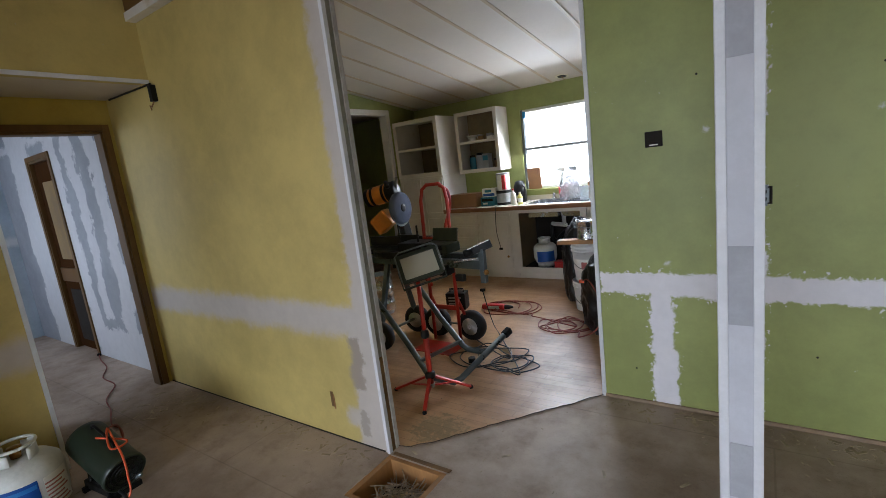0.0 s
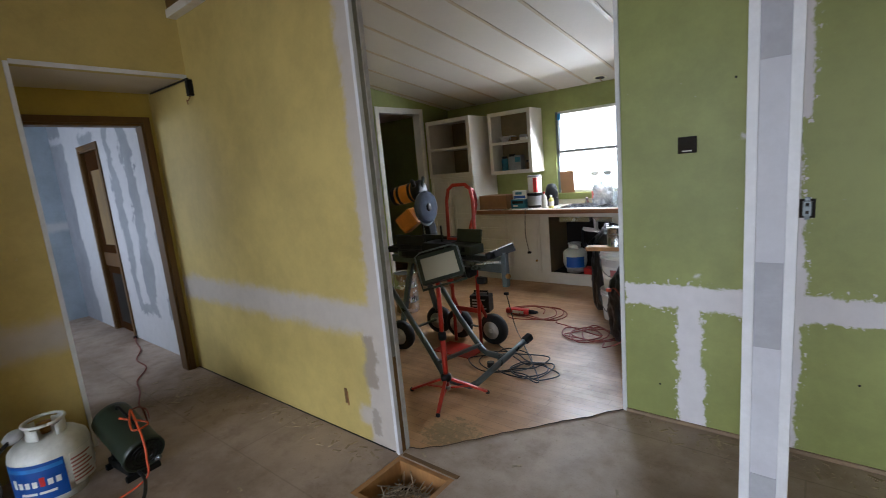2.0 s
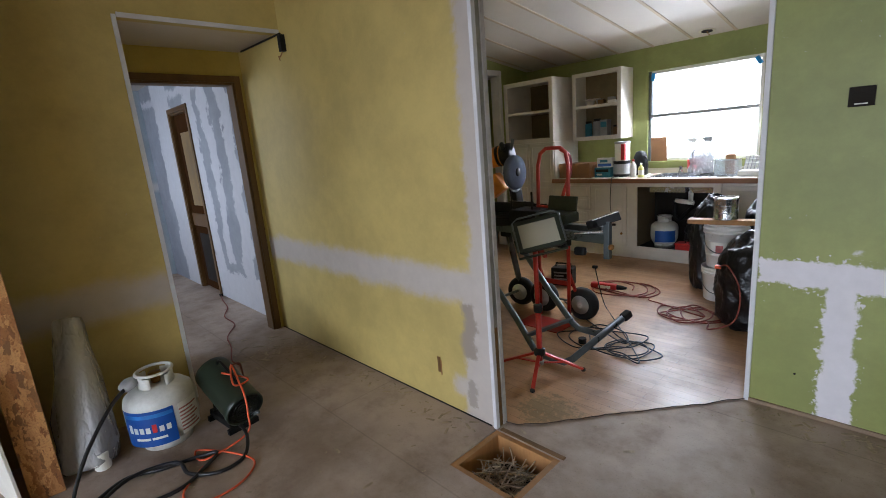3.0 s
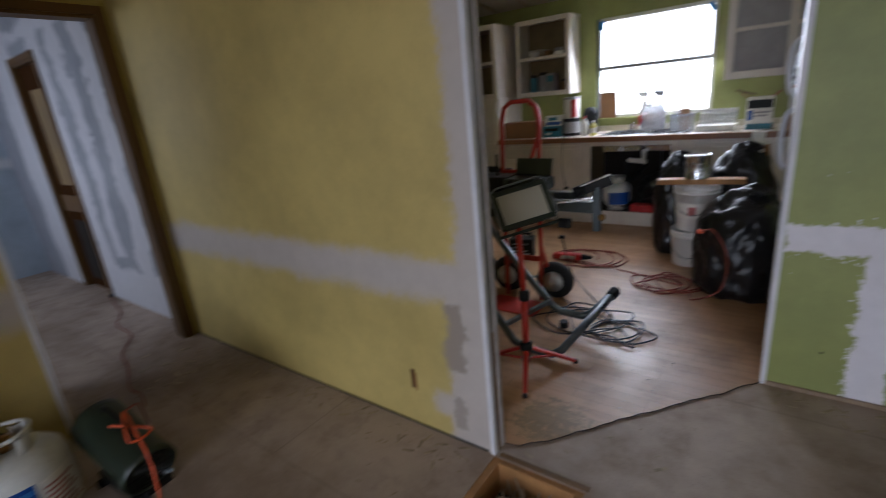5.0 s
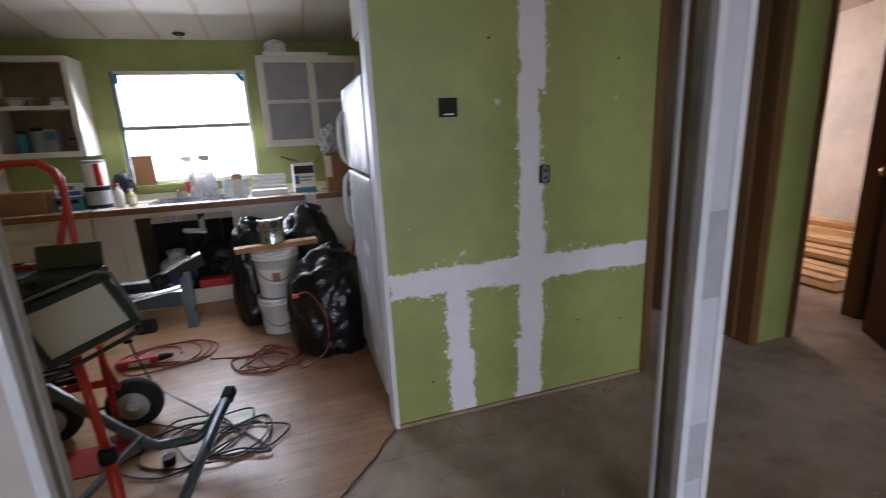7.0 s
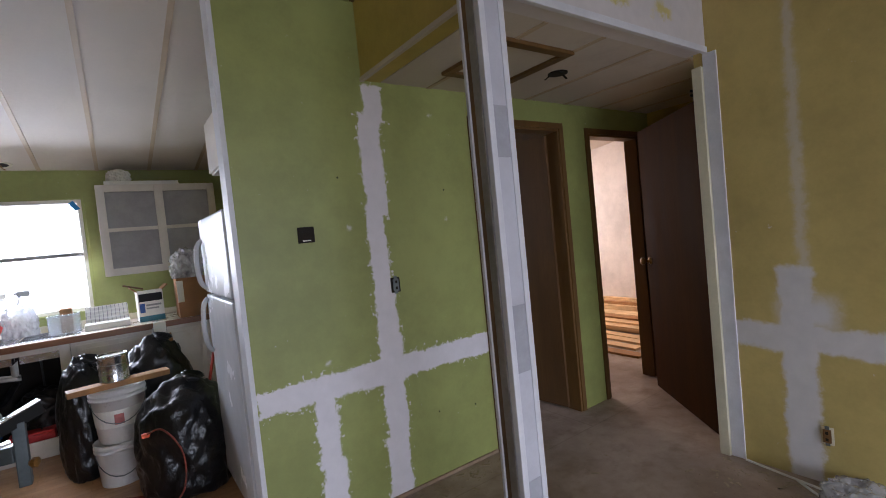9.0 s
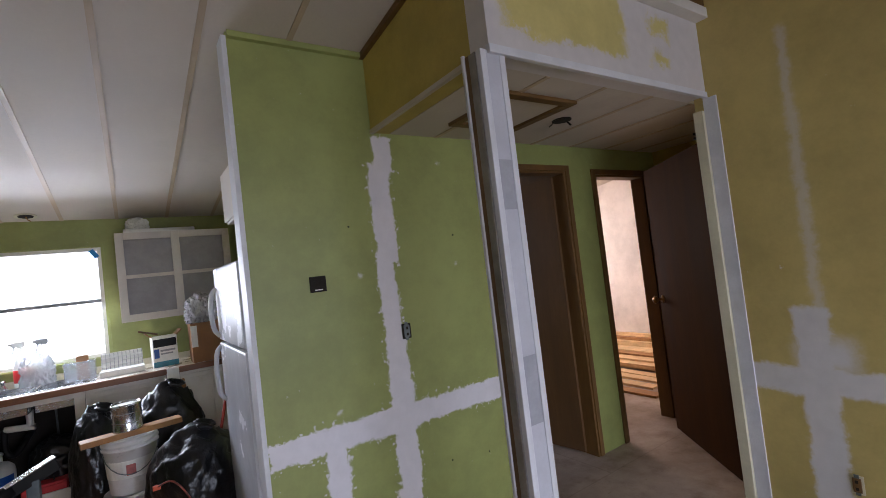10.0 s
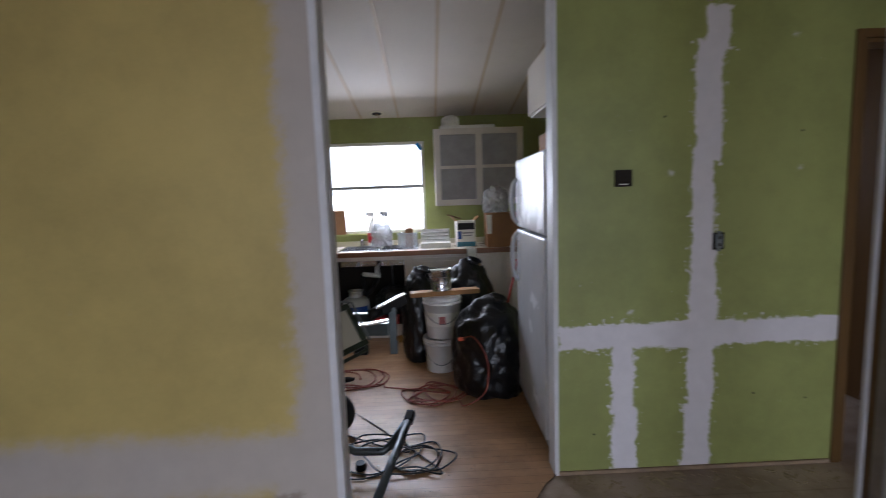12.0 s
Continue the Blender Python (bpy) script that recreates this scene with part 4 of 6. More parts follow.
part("door", box(-0.707, -0.692, 2.87, 3.65, 1.88, 2.18, 0.003), m_cab, over)
for y in (3.75, 4.05):
    trim("trim_bare_stud_%d" % (1 if y < 3.9 else 2), -0.04, -0.002, y, y + 0.09, 1.7, 2.25, m_raw, "bare wooden stud")

# ---- kitchen: tools on the floor ----


def wheel(name, parent, at, axis_turn, r=0.13, w=0.075):
    """A pneumatic wheel: tyre and rim, axle along local y before the turn."""
    m = pose(*at, 0, 0, axis_turn) @ pose(0, 0, 0, 90, 0, 0)
    tyre = part(name, lathe([(r * 0.55, -w / 2), (r * 0.8, -w / 2), (r * 0.95, -w * 0.36), (r, -w * 0.12), (r, w * 0.12), (r * 0.95, w * 0.36), (r * 0.8, w / 2), (r * 0.55, w / 2)], 36, None, m), m_rubber, parent, "black rubber tyre", True)
    part("rim", lathe([(r * 0.57, -w * 0.53), (r * 0.52, -w * 0.5), (r * 0.48, -w * 0.4), (r * 0.24, -w * 0.36), (r * 0.2, -w * 0.55), (r * 0.1, -w * 0.56), (r * 0.1, w * 0.56), (r * 0.2, w * 0.55), (r * 0.24, w * 0.36), (r * 0.48, w * 0.4), (r * 0.52, w * 0.5), (r * 0.57, w * 0.53)], 24, None, m), m_bucket, tyre, "white metal rim", True)
    return tyre


# red tripod with the work light
tri = thing("work_light", "red tripod work light with a frosted rectangular lamp", "work light", (-1.775, 2.26, 0.006))
part("pole", tube([(0, 0, 0.07), (0, 0, 0.40)], 0.017, 14), m_red, tri, "", True)
part("upper_pole", tube([(0, 0, 0.40), (-0.04, 0.05, 0.74)], 0.014, 14), m_red, tri, "", True)
part("collar", lathe([(0.024, 0), (0.026, 0.01), (0.026, 0.04), (0.02, 0.05)], 16, None, pose(0, 0, 0.385)), m_black, tri, "", True)
part("hub", lathe([(0.03, 0), (0.034, 0.01), (0.034, 0.035), (0.022, 0.045)], 16, None, pose(0, 0, 0.115)), m_black, tri, "", True)
for fx, fy in ((0.09, -0.21), (0.19, 0.165), (-0.265, -0.045)):
    leg = part("leg", bar((0.0, 0.0, 0.135), (fx, fy, 0.012), 0.022, 0.014, None, 0.002), m_red, tri)
    part("foot", lathe([(0.013, 0), (0.014, 0.012), (0.008, 0.02)], 10, None, pose(fx, fy, 0)), m_black, leg)
    part("brace", bar((0.0, 0.0, 0.065), (fx * 0.55, fy * 0.55, 0.062), 0.014, 0.006), m_red, tri)
part("lower_collar", lathe([(0.022, 0), (0.024, 0.02), (0.018, 0.026)], 14, None, pose(0, 0, 0.055)), m_metal, tri)
HM = pose(-0.01, 0.05, 0.84, 60, 0, 36) @ pose(0, 0, 0, 0, 0, 12) @ Matrix.Scale(0.84, 4)
head = part("lamp_housing", box(-0.15, 0.15, -0.105, 0.105, -0.075, -0.01, 0.018, None, HM), m_olive, tri, "dark green cast housing")
bm = bmesh.new()
for a in ((-0.155, 0.155, 0.085, 0.112), (-0.155, 0.155, -0.112, -0.085), (-0.155, -0.128, -0.085, 0.085), (0.128, 0.155, -0.085, 0.085)):
    box(*a, -0.012, 0.012, 0.004, bm, HM)
part("lamp_frame", bm, m_olive, tri)
part("lamp_glass", box(-0.128, 0.128, -0.085, 0.085, -0.009, 0.0, 0.001, None, HM), m_lens, tri, "frosted glass front")
part("guard_wire", tube([HM @ Vector(p) for p in ((-0.16, -0.1, 0.02), (-0.16, 0.1, 0.03), (-0.12, 0.125, 0.03), (0.12, 0.125, 0.03), (0.16, 0.1, 0.03), (0.16, -0.1, 0.02))], 0.005, 8), m_steel, tri, "steel guard wire")
part("yoke", tube([HM @ Vector(p) for p in ((-0.165, 0, -0.04), (-0.165, -0.13, -0.06), (0.165, -0.13, -0.06), (0.165, 0, -0.04))], 0.008, 8), m_olive, tri)
for i in range(5):
    part("cooling_fin", box(-0.13 + i * 0.06, -0.122 + i * 0.06, -0.09, 0.09, -0.105, -0.072, 0, None, HM), m_olive, head)

# mitre saw on its folding stand
saw = thing("mitre_saw_stand", "grey wheeled mitre saw stand with extended arms", "saw stand", (0, 0, 0.006))
m_tube = mat("grey_green_tube", srgb(88, 96, 98), 0.35, 0.25, 8, 0.08, 0.55)
near_leg = [(-2.62, 2.62, 0.62), (-2.1, 2.475, 0.2), (-1.93, 2.425, 0.045), (-1.87, 2.41, 0.028), (-1.70, 2.405, 0.028), (-1.66, 2.43, 0.05), (-1.525, 2.86, 0.22)]
far_leg = [(-2.5, 3.02, 0.62), (-2.05, 2.81, 0.30), (-1.85, 2.77, 0.12), (-1.80, 2.76, 0.10), (-1.66, 2.75, 0.10), (-1.62, 2.77, 0.12), (-1.525, 2.86, 0.22)]
part("leg_frame", tube(near_leg, 0.021, 10), m_tube, saw, "", True)
part("leg_frame", tube(far_leg, 0.021, 10), m_tube, saw, "", True)
part("cross_bar", bar((-1.99, 2.44, 0.12), (-1.86, 2.77, 0.15), 0.022, 0.022), m_steel, saw)
part("end_cap", bar((-1.535, 2.83, 0.207), (-1.515, 2.89, 0.232), 0.046, 0.046, None, 0.01), m_black, saw)
part("end_cap", lathe([(0.026, 0), (0.026, 0.035)], 12, None, pose(-1.78, 2.765, 0.0)), m_black, saw)
part("rail", bar((-2.85, 2.98, 0.70), (-1.60, 2.76, 0.733), 0.05, 0.06, None, 0.004), m_tube, saw)
part("rail", bar((-2.85, 3.12, 0.71), (-1.70, 2.92, 0.745), 0.05, 0.06, None, 0.004), m_tube, saw)
arm = part("support_arm", bar((-1.76, 2.66, 0.775), (-1.60, 2.70, 0.79), 0.035, 0.01, None, 0.002), m_chrome, saw, "bright metal stop bar")
part("stop_block", bar((-1.65, 2.68, 0.835), (-1.51, 2.74, 0.885), 0.02, 0.05, None, 0.003), m_black, saw)
part("stop_roller", tube([(-1.68, 2.665, 0.825), (-1.63, 2.69, 0.843)], 0.026, 14), m_black, saw, "", True)
part("stop_plate", bar((-1.645, 2.665, 0.862), (-1.515, 2.725, 0.913), 0.035, 0.004), m_chrome, saw, "bright metal stop plate")
part("support_post", box(-1.595, -1.558, 2.70, 2.74, 0.62, 0.85, 0.004), m_tube, saw)
part("clamp_knob", lathe([(0.012, 0), (0.018, 0.01), (0.018, 0.022), (0.008, 0.028)], 10, None, pose(-1.555, 2.70, 0.70, 0, 90, -30)), m_brass, saw, "brass knob")
part("clamp_knob", box(-1.76, -1.69, 2.64, 2.68, 0.64, 0.69, 0.012), m_black, saw)
part("axle", tube([(-2.62, 2.66, 0.13), (-2.56, 3.2, 0.13)], 0.012, 8), m_steel, saw)
wheel("wheel", saw, (-2.60, 2.72, 0.122), 8, 0.12)
wheel("wheel", saw, (-2.56, 3.16, 0.122), 8, 0.12)
part("upright", bar((-2.60, 2.72, 0.13), (-2.62, 2.95, 0.70), 0.035, 0.035), m_tube, saw)
part("upright", bar((-2.56, 3.16, 0.13), (-2.6, 3.05, 0.70), 0.035, 0.035), m_tube, saw)

m_guard = mat("silver_guard", srgb(96, 104, 124), 0.85, 0.2, 9, 0.05, 0.0)
m_guard.node_tree.nodes["Principled BSDF"].inputs["Specular IOR Level"].default_value = 0.1
mitre = thing("mitre_saw", "orange and black mitre saw with a silver blade guard", "mitre saw", (-2.56, 3.03, 0.745))
part("base", lathe([(0.2, 0), (0.21, 0.015), (0.21, 0.05), (0.19, 0.06)], 28, None, None), m_black, mitre)
part("fence", box(-0.34, 0.32, 0.04, 0.07, 0.06, 0.14, 0.006), m_black, mitre)
part("table_wing", box(-0.36, 0.5, -0.09, 0.09, 0.01, 0.055, 0.006), m_black, mitre)
part("arm", bar((-0.02, 0.17, 0.06), (-0.02, 0.1, 0.42), 0.06, 0.09, None, 0.01), m_black, mitre)
gd = part("blade_guard", lathe([(0.11, -0.028), (0.125, -0.022), (0.132, 0.0), (0.125, 0.022), (0.11, 0.028)], 40, None, pose(0.10, -0.02, 0.385, 0, 88, 4)), m_guard, mitre, "silver grey blade guard", True)
part("blade", lathe([(0.125, -0.001), (0.125, 0.001)], 60, None, pose(0.10, -0.02, 0.36, 0, 88, 4)), m_steel, mitre, "steel blade")
part("motor", lathe([(0.03, -0.1), (0.07, -0.09), (0.078, -0.05), (0.078, 0.07), (0.06, 0.1), (0.03, 0.105)], 24, None, pose(-0.11, -0.01, 0.50, 0, 80, 15)), m_orange, mitre, "orange motor body", True)
for k in (-0.06, 0.045):
    part("motor_band", lathe([(0.079, k), (0.0805, k + 0.003), (0.0805, k + 0.022), (0.079, k + 0.025)], 24, None, pose(-0.11, -0.01, 0.50, 0, 80, 15)), m_black, mitre, "black vent band", True)
part("rear_cap", lathe([(0.072, -0.118), (0.076, -0.11), (0.076, -0.085), (0.03, -0.084)], 24, None, pose(-0.11, -0.01, 0.50, 0, 80, 15)), m_black, mitre, "black rear motor cap", True)
part("guard_hub", lathe([(0.034, 0.024), (0.032, 0.03), (0.012, 0.032), (0.001, 0.032)], 20, None, pose(0.10, -0.02, 0.385, 0, 88, 4)), m_black, mitre, "black guard hub", True)
part("drop_foot", box(-0.05, 0.05, -0.05, 0.05, -0.12, 0.0, 0.012), m_black, mitre)
part("motor_cap", lathe([(0.07, 0), (0.085, 0.01), (0.085, 0.08), (0.06, 0.09)], 24, None, pose(-0.03, 0.0, 0.51, 0, 80, 15)), m_black, mitre, "black motor cap", True)
part("gear_body", box(-0.085, 0.085, -0.06, 0.06, -0.075, 0.075, 0.02, None, pose(-0.09, -0.03, 0.28, 0, -35, 15)), m_orange, mitre, "orange gear body")
part("handle", tube([(0.0, -0.02, 0.53), (0.05, -0.1, 0.6), (0.09, -0.13, 0.56)], 0.018, 10, None, 1, 4), m_black, mitre, "", True)
part("laser_arm", tube([(0.03, 0.02, 0.5), (0.08, 0.0, 0.63)], 0.012, 8), m_steel, mitre)
part("clamp_rod", tube([(0.1, -0.08, 0.05), (0.1, -0.08, 0.28)], 0.007, 8), m_black, mitre)
part("clamp_bar", bar((0.09, -0.08, 0.17), (0.31, -0.1, 0.17), 0.02, 0.012), m_black, mitre)
part("clamp_screw", tube([(0.3, -0.1, 0.05), (0.3, -0.1, 0.25)], 0.008, 8), m_black, mitre)
tool = thing("tool_case", "dark green plastic tool case on the saw stand", "case", (-2.05, 2.92, 0.79), -6)
part("body", box(-0.13, 0.13, -0.08, 0.08, 0, 0.07, 0.012), m_olive, tool)
part("lid", box(-0.12, 0.12, -0.008, 0.008, 0.0, 0.1, 0.005, None, pose(0, 0.06, 0.072, -12, 0, 0)), m_olive, tool)
part("hinge", tube([(-0.12, 0.062, 0.076), (0.12, 0.062, 0.076)], 0.006, 8), m_black, tool)
for x in (-0.07, 0.07):
    part("latch", box(x - 0.015, x + 0.015, -0.09, -0.079, 0.03, 0.065, 0.003), m_black, tool)

# loose parts on the stand: clamp, cables and a dust port
part("stand_clamp", box(-2.3, -2.2, 2.82, 2.92, 0.62, 0.70, 0.01), m_black, saw)
part("stand_clamp", box(-1.98, -1.9, 2.76, 2.86, 0.64, 0.72, 0.01), m_black, saw)
part("lock_lever", bar((-2.1, 2.74, 0.66), (-1.98, 2.66, 0.60), 0.022, 0.02), m_red, saw, "red lock lever")
# hand truck
ht = thing("hand_truck", "red steel hand truck with black tyres", "hand truck", (-2.16, 3.0, 0.006))
loop = [(-0.125, 0.03, 0.02), (-0.125, 0.04, 0.7), (-0.125, 0.06, 1.16), (-0.105, 0.065, 1.25), (-0.06, 0.07, 1.285), (0.06, 0.07, 1.285), (0.105, 0.065, 1.25), (0.125, 0.06, 1.16), (0.125, 0.04, 0.7), (0.125, 0.03, 0.02)]
part("frame", tube(loop, 0.014, 12), m_red, ht, "", True)
part("handle_loop", tube([(0.06, 0.07, 1.275), (0.10, 0.12, 1.22), (0.085, 0.15, 1.1), (0.05, 0.11, 0.95), (0.045, 0.05, 0.8)], 0.013, 10, None, 1, 5), m_red, ht, "", True)
for z in (0.3, 0.62, 0.86):
    part("cross_bar", bar((-0.125, 0.036, z), (0.125, 0.036, z), 0.01, 0.035), m_red, ht)
part("toe_plate", box(-0.19, 0.17, -0.2, 0.02, 0.0, 0.006, 0.002), m_red, ht, "red steel toe plate")
for sx in (-1, 1):
    part("axle_strut", bar((sx * 0.125, 0.035, 0.4), (sx * 0.13, 0.16, 0.13), 0.02, 0.014), m_red, ht)
    wheel("wheel", ht, (sx * 0.17, 0.15, 0.122), 0, 0.125, 0.08)
part("axle", tube([(-0.2, 0.15, 0.122), (0.2, 0.15, 0.122)], 0.009, 8), m_steel, ht)


# ---- rubbish, buckets, cords ----


def crumpled(seed, sx, sy, sz, rough=0.12, knot=True):
    bm = bmesh.new()
    bmesh.ops.create_icosphere(bm, subdivisions=5, radius=1)
    for v in bm.verts:
        n = v.co.normalized()
        fold = abs(noise.noise(n * 2.3 + Vector((seed, 0, 0)))) * 0.9 + abs(noise.noise(n * 5.1 + Vector((0, seed, 0)))) * 0.55 + abs(noise.noise(n * 11 + Vector((0, 0, seed)))) * 0.12
        k = 1 + rough * (1.2 - 1.6 * fold)
        z = n.z
        flat = max(0.02, math.hypot(n.x, n.y))
        w = (1 - min(0.999, abs(z)) ** 3.2) ** 0.5 / flat
        co = Vector((n.x * k * w * sx, n.y * k * w * sy, max(-0.62, z * k * (1.0 if z > 0 else 0.9)) * sz))
        if knot and z > 0.93:
            co.z += (z - 0.93) * 0.9 * sz
        v.co = co + Vector((0, 0, 0.62 * sz))
    return bm


for x, y, sx, sy, sz, seed in ((-0.985, 3.72, 0.245, 0.25, 0.37, 1.3), (-1.07, 4.52, 0.21, 0.2, 0.47, 7.7), (-1.50, 4.42, 0.14, 0.17, 0.44, 4.1)):
    ob = thing("rubbish_bag", "full shiny black rubbish bag on the floor", "rubbish bag", (x, y, 0.007), 0, "rubbish bags")
    part("bag", crumpled(seed, sx, sy, sz, 0.13), m_bag, ob, "", True)
    bm = bmesh.new()
    lathe([(0.05, 0), (0.028, 0.03), (0.02, 0.045), (0.035, 0.065), (0.06, 0.09), (0.045, 0.1), (0.01, 0.06)], 22, bm, pose(0.03, -0.02, 1.56 * sz, 14, 20, 0), 0.5)
    part("tied_neck", bm, m_bag, ob, "", True)


def bucket(at, r0, r1, h, label, prints=True):
    ob = thing("bucket", label, "bucket", at, group="stacked buckets")
    prof = [(r0 - 0.004, 0.0), (r0, 0.006), (r0 + (r1 - r0) * 0.8, h * 0.8), (r1 + 0.006, h * 0.8 + 0.002), (r1 + 0.006, h * 0.83), (r1, h * 0.835), (r1, h * 0.88), (r1 + 0.006, h * 0.885), (r1 + 0.006, h * 0.91),
            (r1, h * 0.915), (r1 + 0.001, h - 0.006), (r1 + 0.006, h - 0.004), (r1 + 0.004, h), (r1 - 0.004, h), (r0 - 0.004, 0.004)]
    part("body", lathe(prof, 36), m_bucket, ob, "", True)
    part("handle", tube([(r1 * math.cos(a), r1 * math.sin(a) - 0.004, h * 0.86 - 0.16 * math.sin(k * math.pi)) for k, a in ((i / 12, math.pi + math.pi * i / 12) for i in range(13))], 0.003, 6), m_steel, ob, "wire handle")
    if prints:
        part("print", lathe([(r0 + (r1 - r0) * 0.3 + 0.0015, h * 0.3), (r0 + (r1 - r0) * 0.62 + 0.0015, h * 0.62), (r0 + (r1 - r0) * 0.62 + 0.0005, h * 0.62), (r0 + (r1 - r0) * 0.3 + 0.0005, h * 0.3)], 36, None, None), m_paper, ob)
        part("print_mark", box(-0.03, 0.02, -(r0 + (r1 - r0) * 0.45) - 0.005, -(r0 + (r1 - r0) * 0.45) + 0.006, h * 0.36, h * 0.55, 0.002), mat("faded_red_print", srgb(170, 96, 92), 0.5, 0.3, 30, 0.02), ob, "faded red mark")
    return ob


bucket((-1.33, 4.12, 0.006), 0.118, 0.135, 0.27, "white plastic bucket under another bucket", False)
bucket((-1.31, 4.12, 0.279), 0.125, 0.15, 0.335, "white plastic bucket stacked on another bucket")
solid("plank", box(-0.27, 0.27, -0.05, 0.05, 0, 0.035, 0.003, None, pose(-1.29, 4.08, 0.616, 0, 0, 9)), m_raw, "short wooden plank lying across the bucket", "plank")
pail = thing("paint_can", "bright metal paint can standing on the plank", "can", (-1.315, 4.1, 0.652))
part("body", lathe([(0.083, 0), (0.085, 0.004), (0.082, 0.01), (0.082, 0.15), (0.086, 0.155), (0.086, 0.165), (0.078, 0.165), (0.077, 0.012)], 32), m_chrome, pail, "", True)
part("lid", lathe([(0.076, 0.150), (0.076, 0.156)], 32), m_paper, pail)
for i, z in enumerate((0.05, 0.105)):
    part("rib", lathe([(0.0825, z), (0.0845, z + 0.003), (0.0825, z + 0.006)], 32), m_chrome, pail)
part("table_box", box(-2.42, -2.16, 2.86, 3.06, 0.775, 0.86, 0.01), m_black, saw, "black plastic tray")
part("table_box", box(-2.3, -2.02, 2.72, 2.86, 0.70, 0.735, 0.006), m_tube, saw)
# boards standing between bag and counter
leaner = thing("panel_offcut", "grey panel offcut with a white tag leaning on cabinets", "board", (-1.0, 4.62, 0.007))
part("panel", box(-0.05, 0.05, -0.006, 0.006, 0, 0.86, 0.002, None, pose(-0.02, 0, 0, -12, 4, 14)), m_metal, leaner)
part("tag", box(-0.045, 0.045, -0.012, -0.0065, 0.68, 0.9, 0.003, None, pose(-0.02, 0, 0, -12, 4, 14)), m_paper, leaner, "crumpled white tag")
solid("board_offcut", box(-0.035, 0.035, -0.01, 0.01, 0, 0.8, 0.002, None, pose(-0.88, 4.66, 0.007, -15, -3, 12)), m_raw, "narrow board offcut leaning on the cabinets", "board")
crow = thing("wrecking_bar", "red wrecking bar leaning beside the refrigerator", "tool", (-0.87, 4.3, 0.007))
part("shaft", tube([(0, 0, 0.012), (0.1, 0.08, 0.35), (0.21, 0.16, 0.74)], 0.011, 8), m_red, crow, "", True)
part("claw", tube([(0.21, 0.16, 0.74), (0.225, 0.15, 0.79), (0.21, 0.12, 0.81)], 0.011, 8, None, 0.7, 3), m_red, crow, "", True)


def loops(seed, centre, rx, ry, turns, drift, z=0.012):
    """Points of a cord that lies in loose loops."""
    rnd = random.Random(seed)
    pts = []
    for i in range(turns * 7):
        a = 2 * math.pi * i / 7
        k = 0.55 + 0.6 * rnd.random()
        pts.append((centre[0] + drift[0] * i / (turns * 7) + rx * k * math.cos(a), centre[1] + drift[1] * i / (turns * 7) + ry * k * math.sin(a), z + 0.012 * rnd.random()))
    return pts


def cord(name, pts, r, material, label, plug=None):
    ob = thing(name, label, "cord")
    part("cable", tube(pts, r, 6, None, 1, 6), material, ob, "", True)
    if plug:
        part("plug", box(-0.02, 0.02, -0.014, 0.014, -0.012, 0.012, 0.005, None, Matrix.Translation(pts[-1])), plug, ob)
    return ob


red_a = loops(3, (-2.14, 3.93), 0.27, 0.2, 4, (0.2, 0.05)) + [(-1.75, 3.78, 0.01), (-1.62, 3.74, 0.01)] + loops(8, (-1.43, 3.6), 0.19, 0.19, 5, (0.1, 0.03)) + [(-1.2, 3.4, 0.02), (-1.06, 3.42, 0.1), (-1.04, 3.44, 0.3), (-1.12, 3.47, 0.45), (-1.2, 3.55, 0.42)]
cord("extension_cord", red_a, 0.0052, m_redcord, "red-brown extension cord lying in loose loops", m_cord)
black_a = [(-2.3, 3.4, 0.012), (-2.05, 3.2, 0.012)] + loops(5, (-1.78, 2.88), 0.24, 0.2, 3, (0.2, 0.0)) + loops(12, (-1.5, 2.86), 0.16, 0.17, 3, (0.05, -0.05)) + [(-1.75, 3.2, 0.01), (-2.0, 3.5, 0.03), (-2.1, 3.55, 0.3)]
cord("power_cord", black_a, 0.0045, m_hose, "black power cord lying in loose loops", m_black)
red = thing("red_power_tool", "red and white power tool lying on the floor", "power tool", (-2.2, 3.87, 0.007), 8)
part("body", box(-0.1, 0.13, -0.03, 0.03, 0, 0.055, 0.018), m_redprint, red)
part("label_plate", box(-0.03, 0.08, -0.0315, 0.0315, 0.012, 0.04, 0.002), m_paper, red, "white label")
part("nose", lathe([(0.022, 0), (0.02, 0.05), (0.01, 0.09)], 16, None, pose(0.12, 0, 0.028, 0, 90, 0)), m_black, red)
charger = thing("battery_box", "black battery charger box with white print", "charger", (-2.56, 3.82, 0.007), 14)
part("body", box(-0.1, 0.1, -0.07, 0.07, 0, 0.17, 0.012), m_black, charger)
part("handle", tube([(-0.07, 0, 0.165), (-0.07, 0, 0.2), (0.07, 0, 0.2), (0.07, 0, 0.165)], 0.009, 8), m_black, charger)
for z0, a, b in ((0.12, -0.07, 0.06), (0.09, -0.07, 0.02), (0.06, -0.07, 0.05), (0.035, -0.02, 0.07)):
    part("print_bar", box(a, b, -0.0715, -0.069, z0, z0 + 0.014), m_greyprint, charger)
drum = thing("steel_can", "dented ribbed steel can on the kitchen floor", "can", (-3.28, 3.52, 0.007))
part("body", lathe([(0.115, 0), (0.12, 0.008), (0.118, 0.1), (0.123, 0.105), (0.123, 0.115), (0.118, 0.12), (0.118, 0.25), (0.123, 0.255), (0.123, 0.265), (0.118, 0.27), (0.118, 0.4), (0.124, 0.408), (0.112, 0.408), (0.11, 0.012)], 32, None, None, 0.01), m_chrome, drum, "", True)
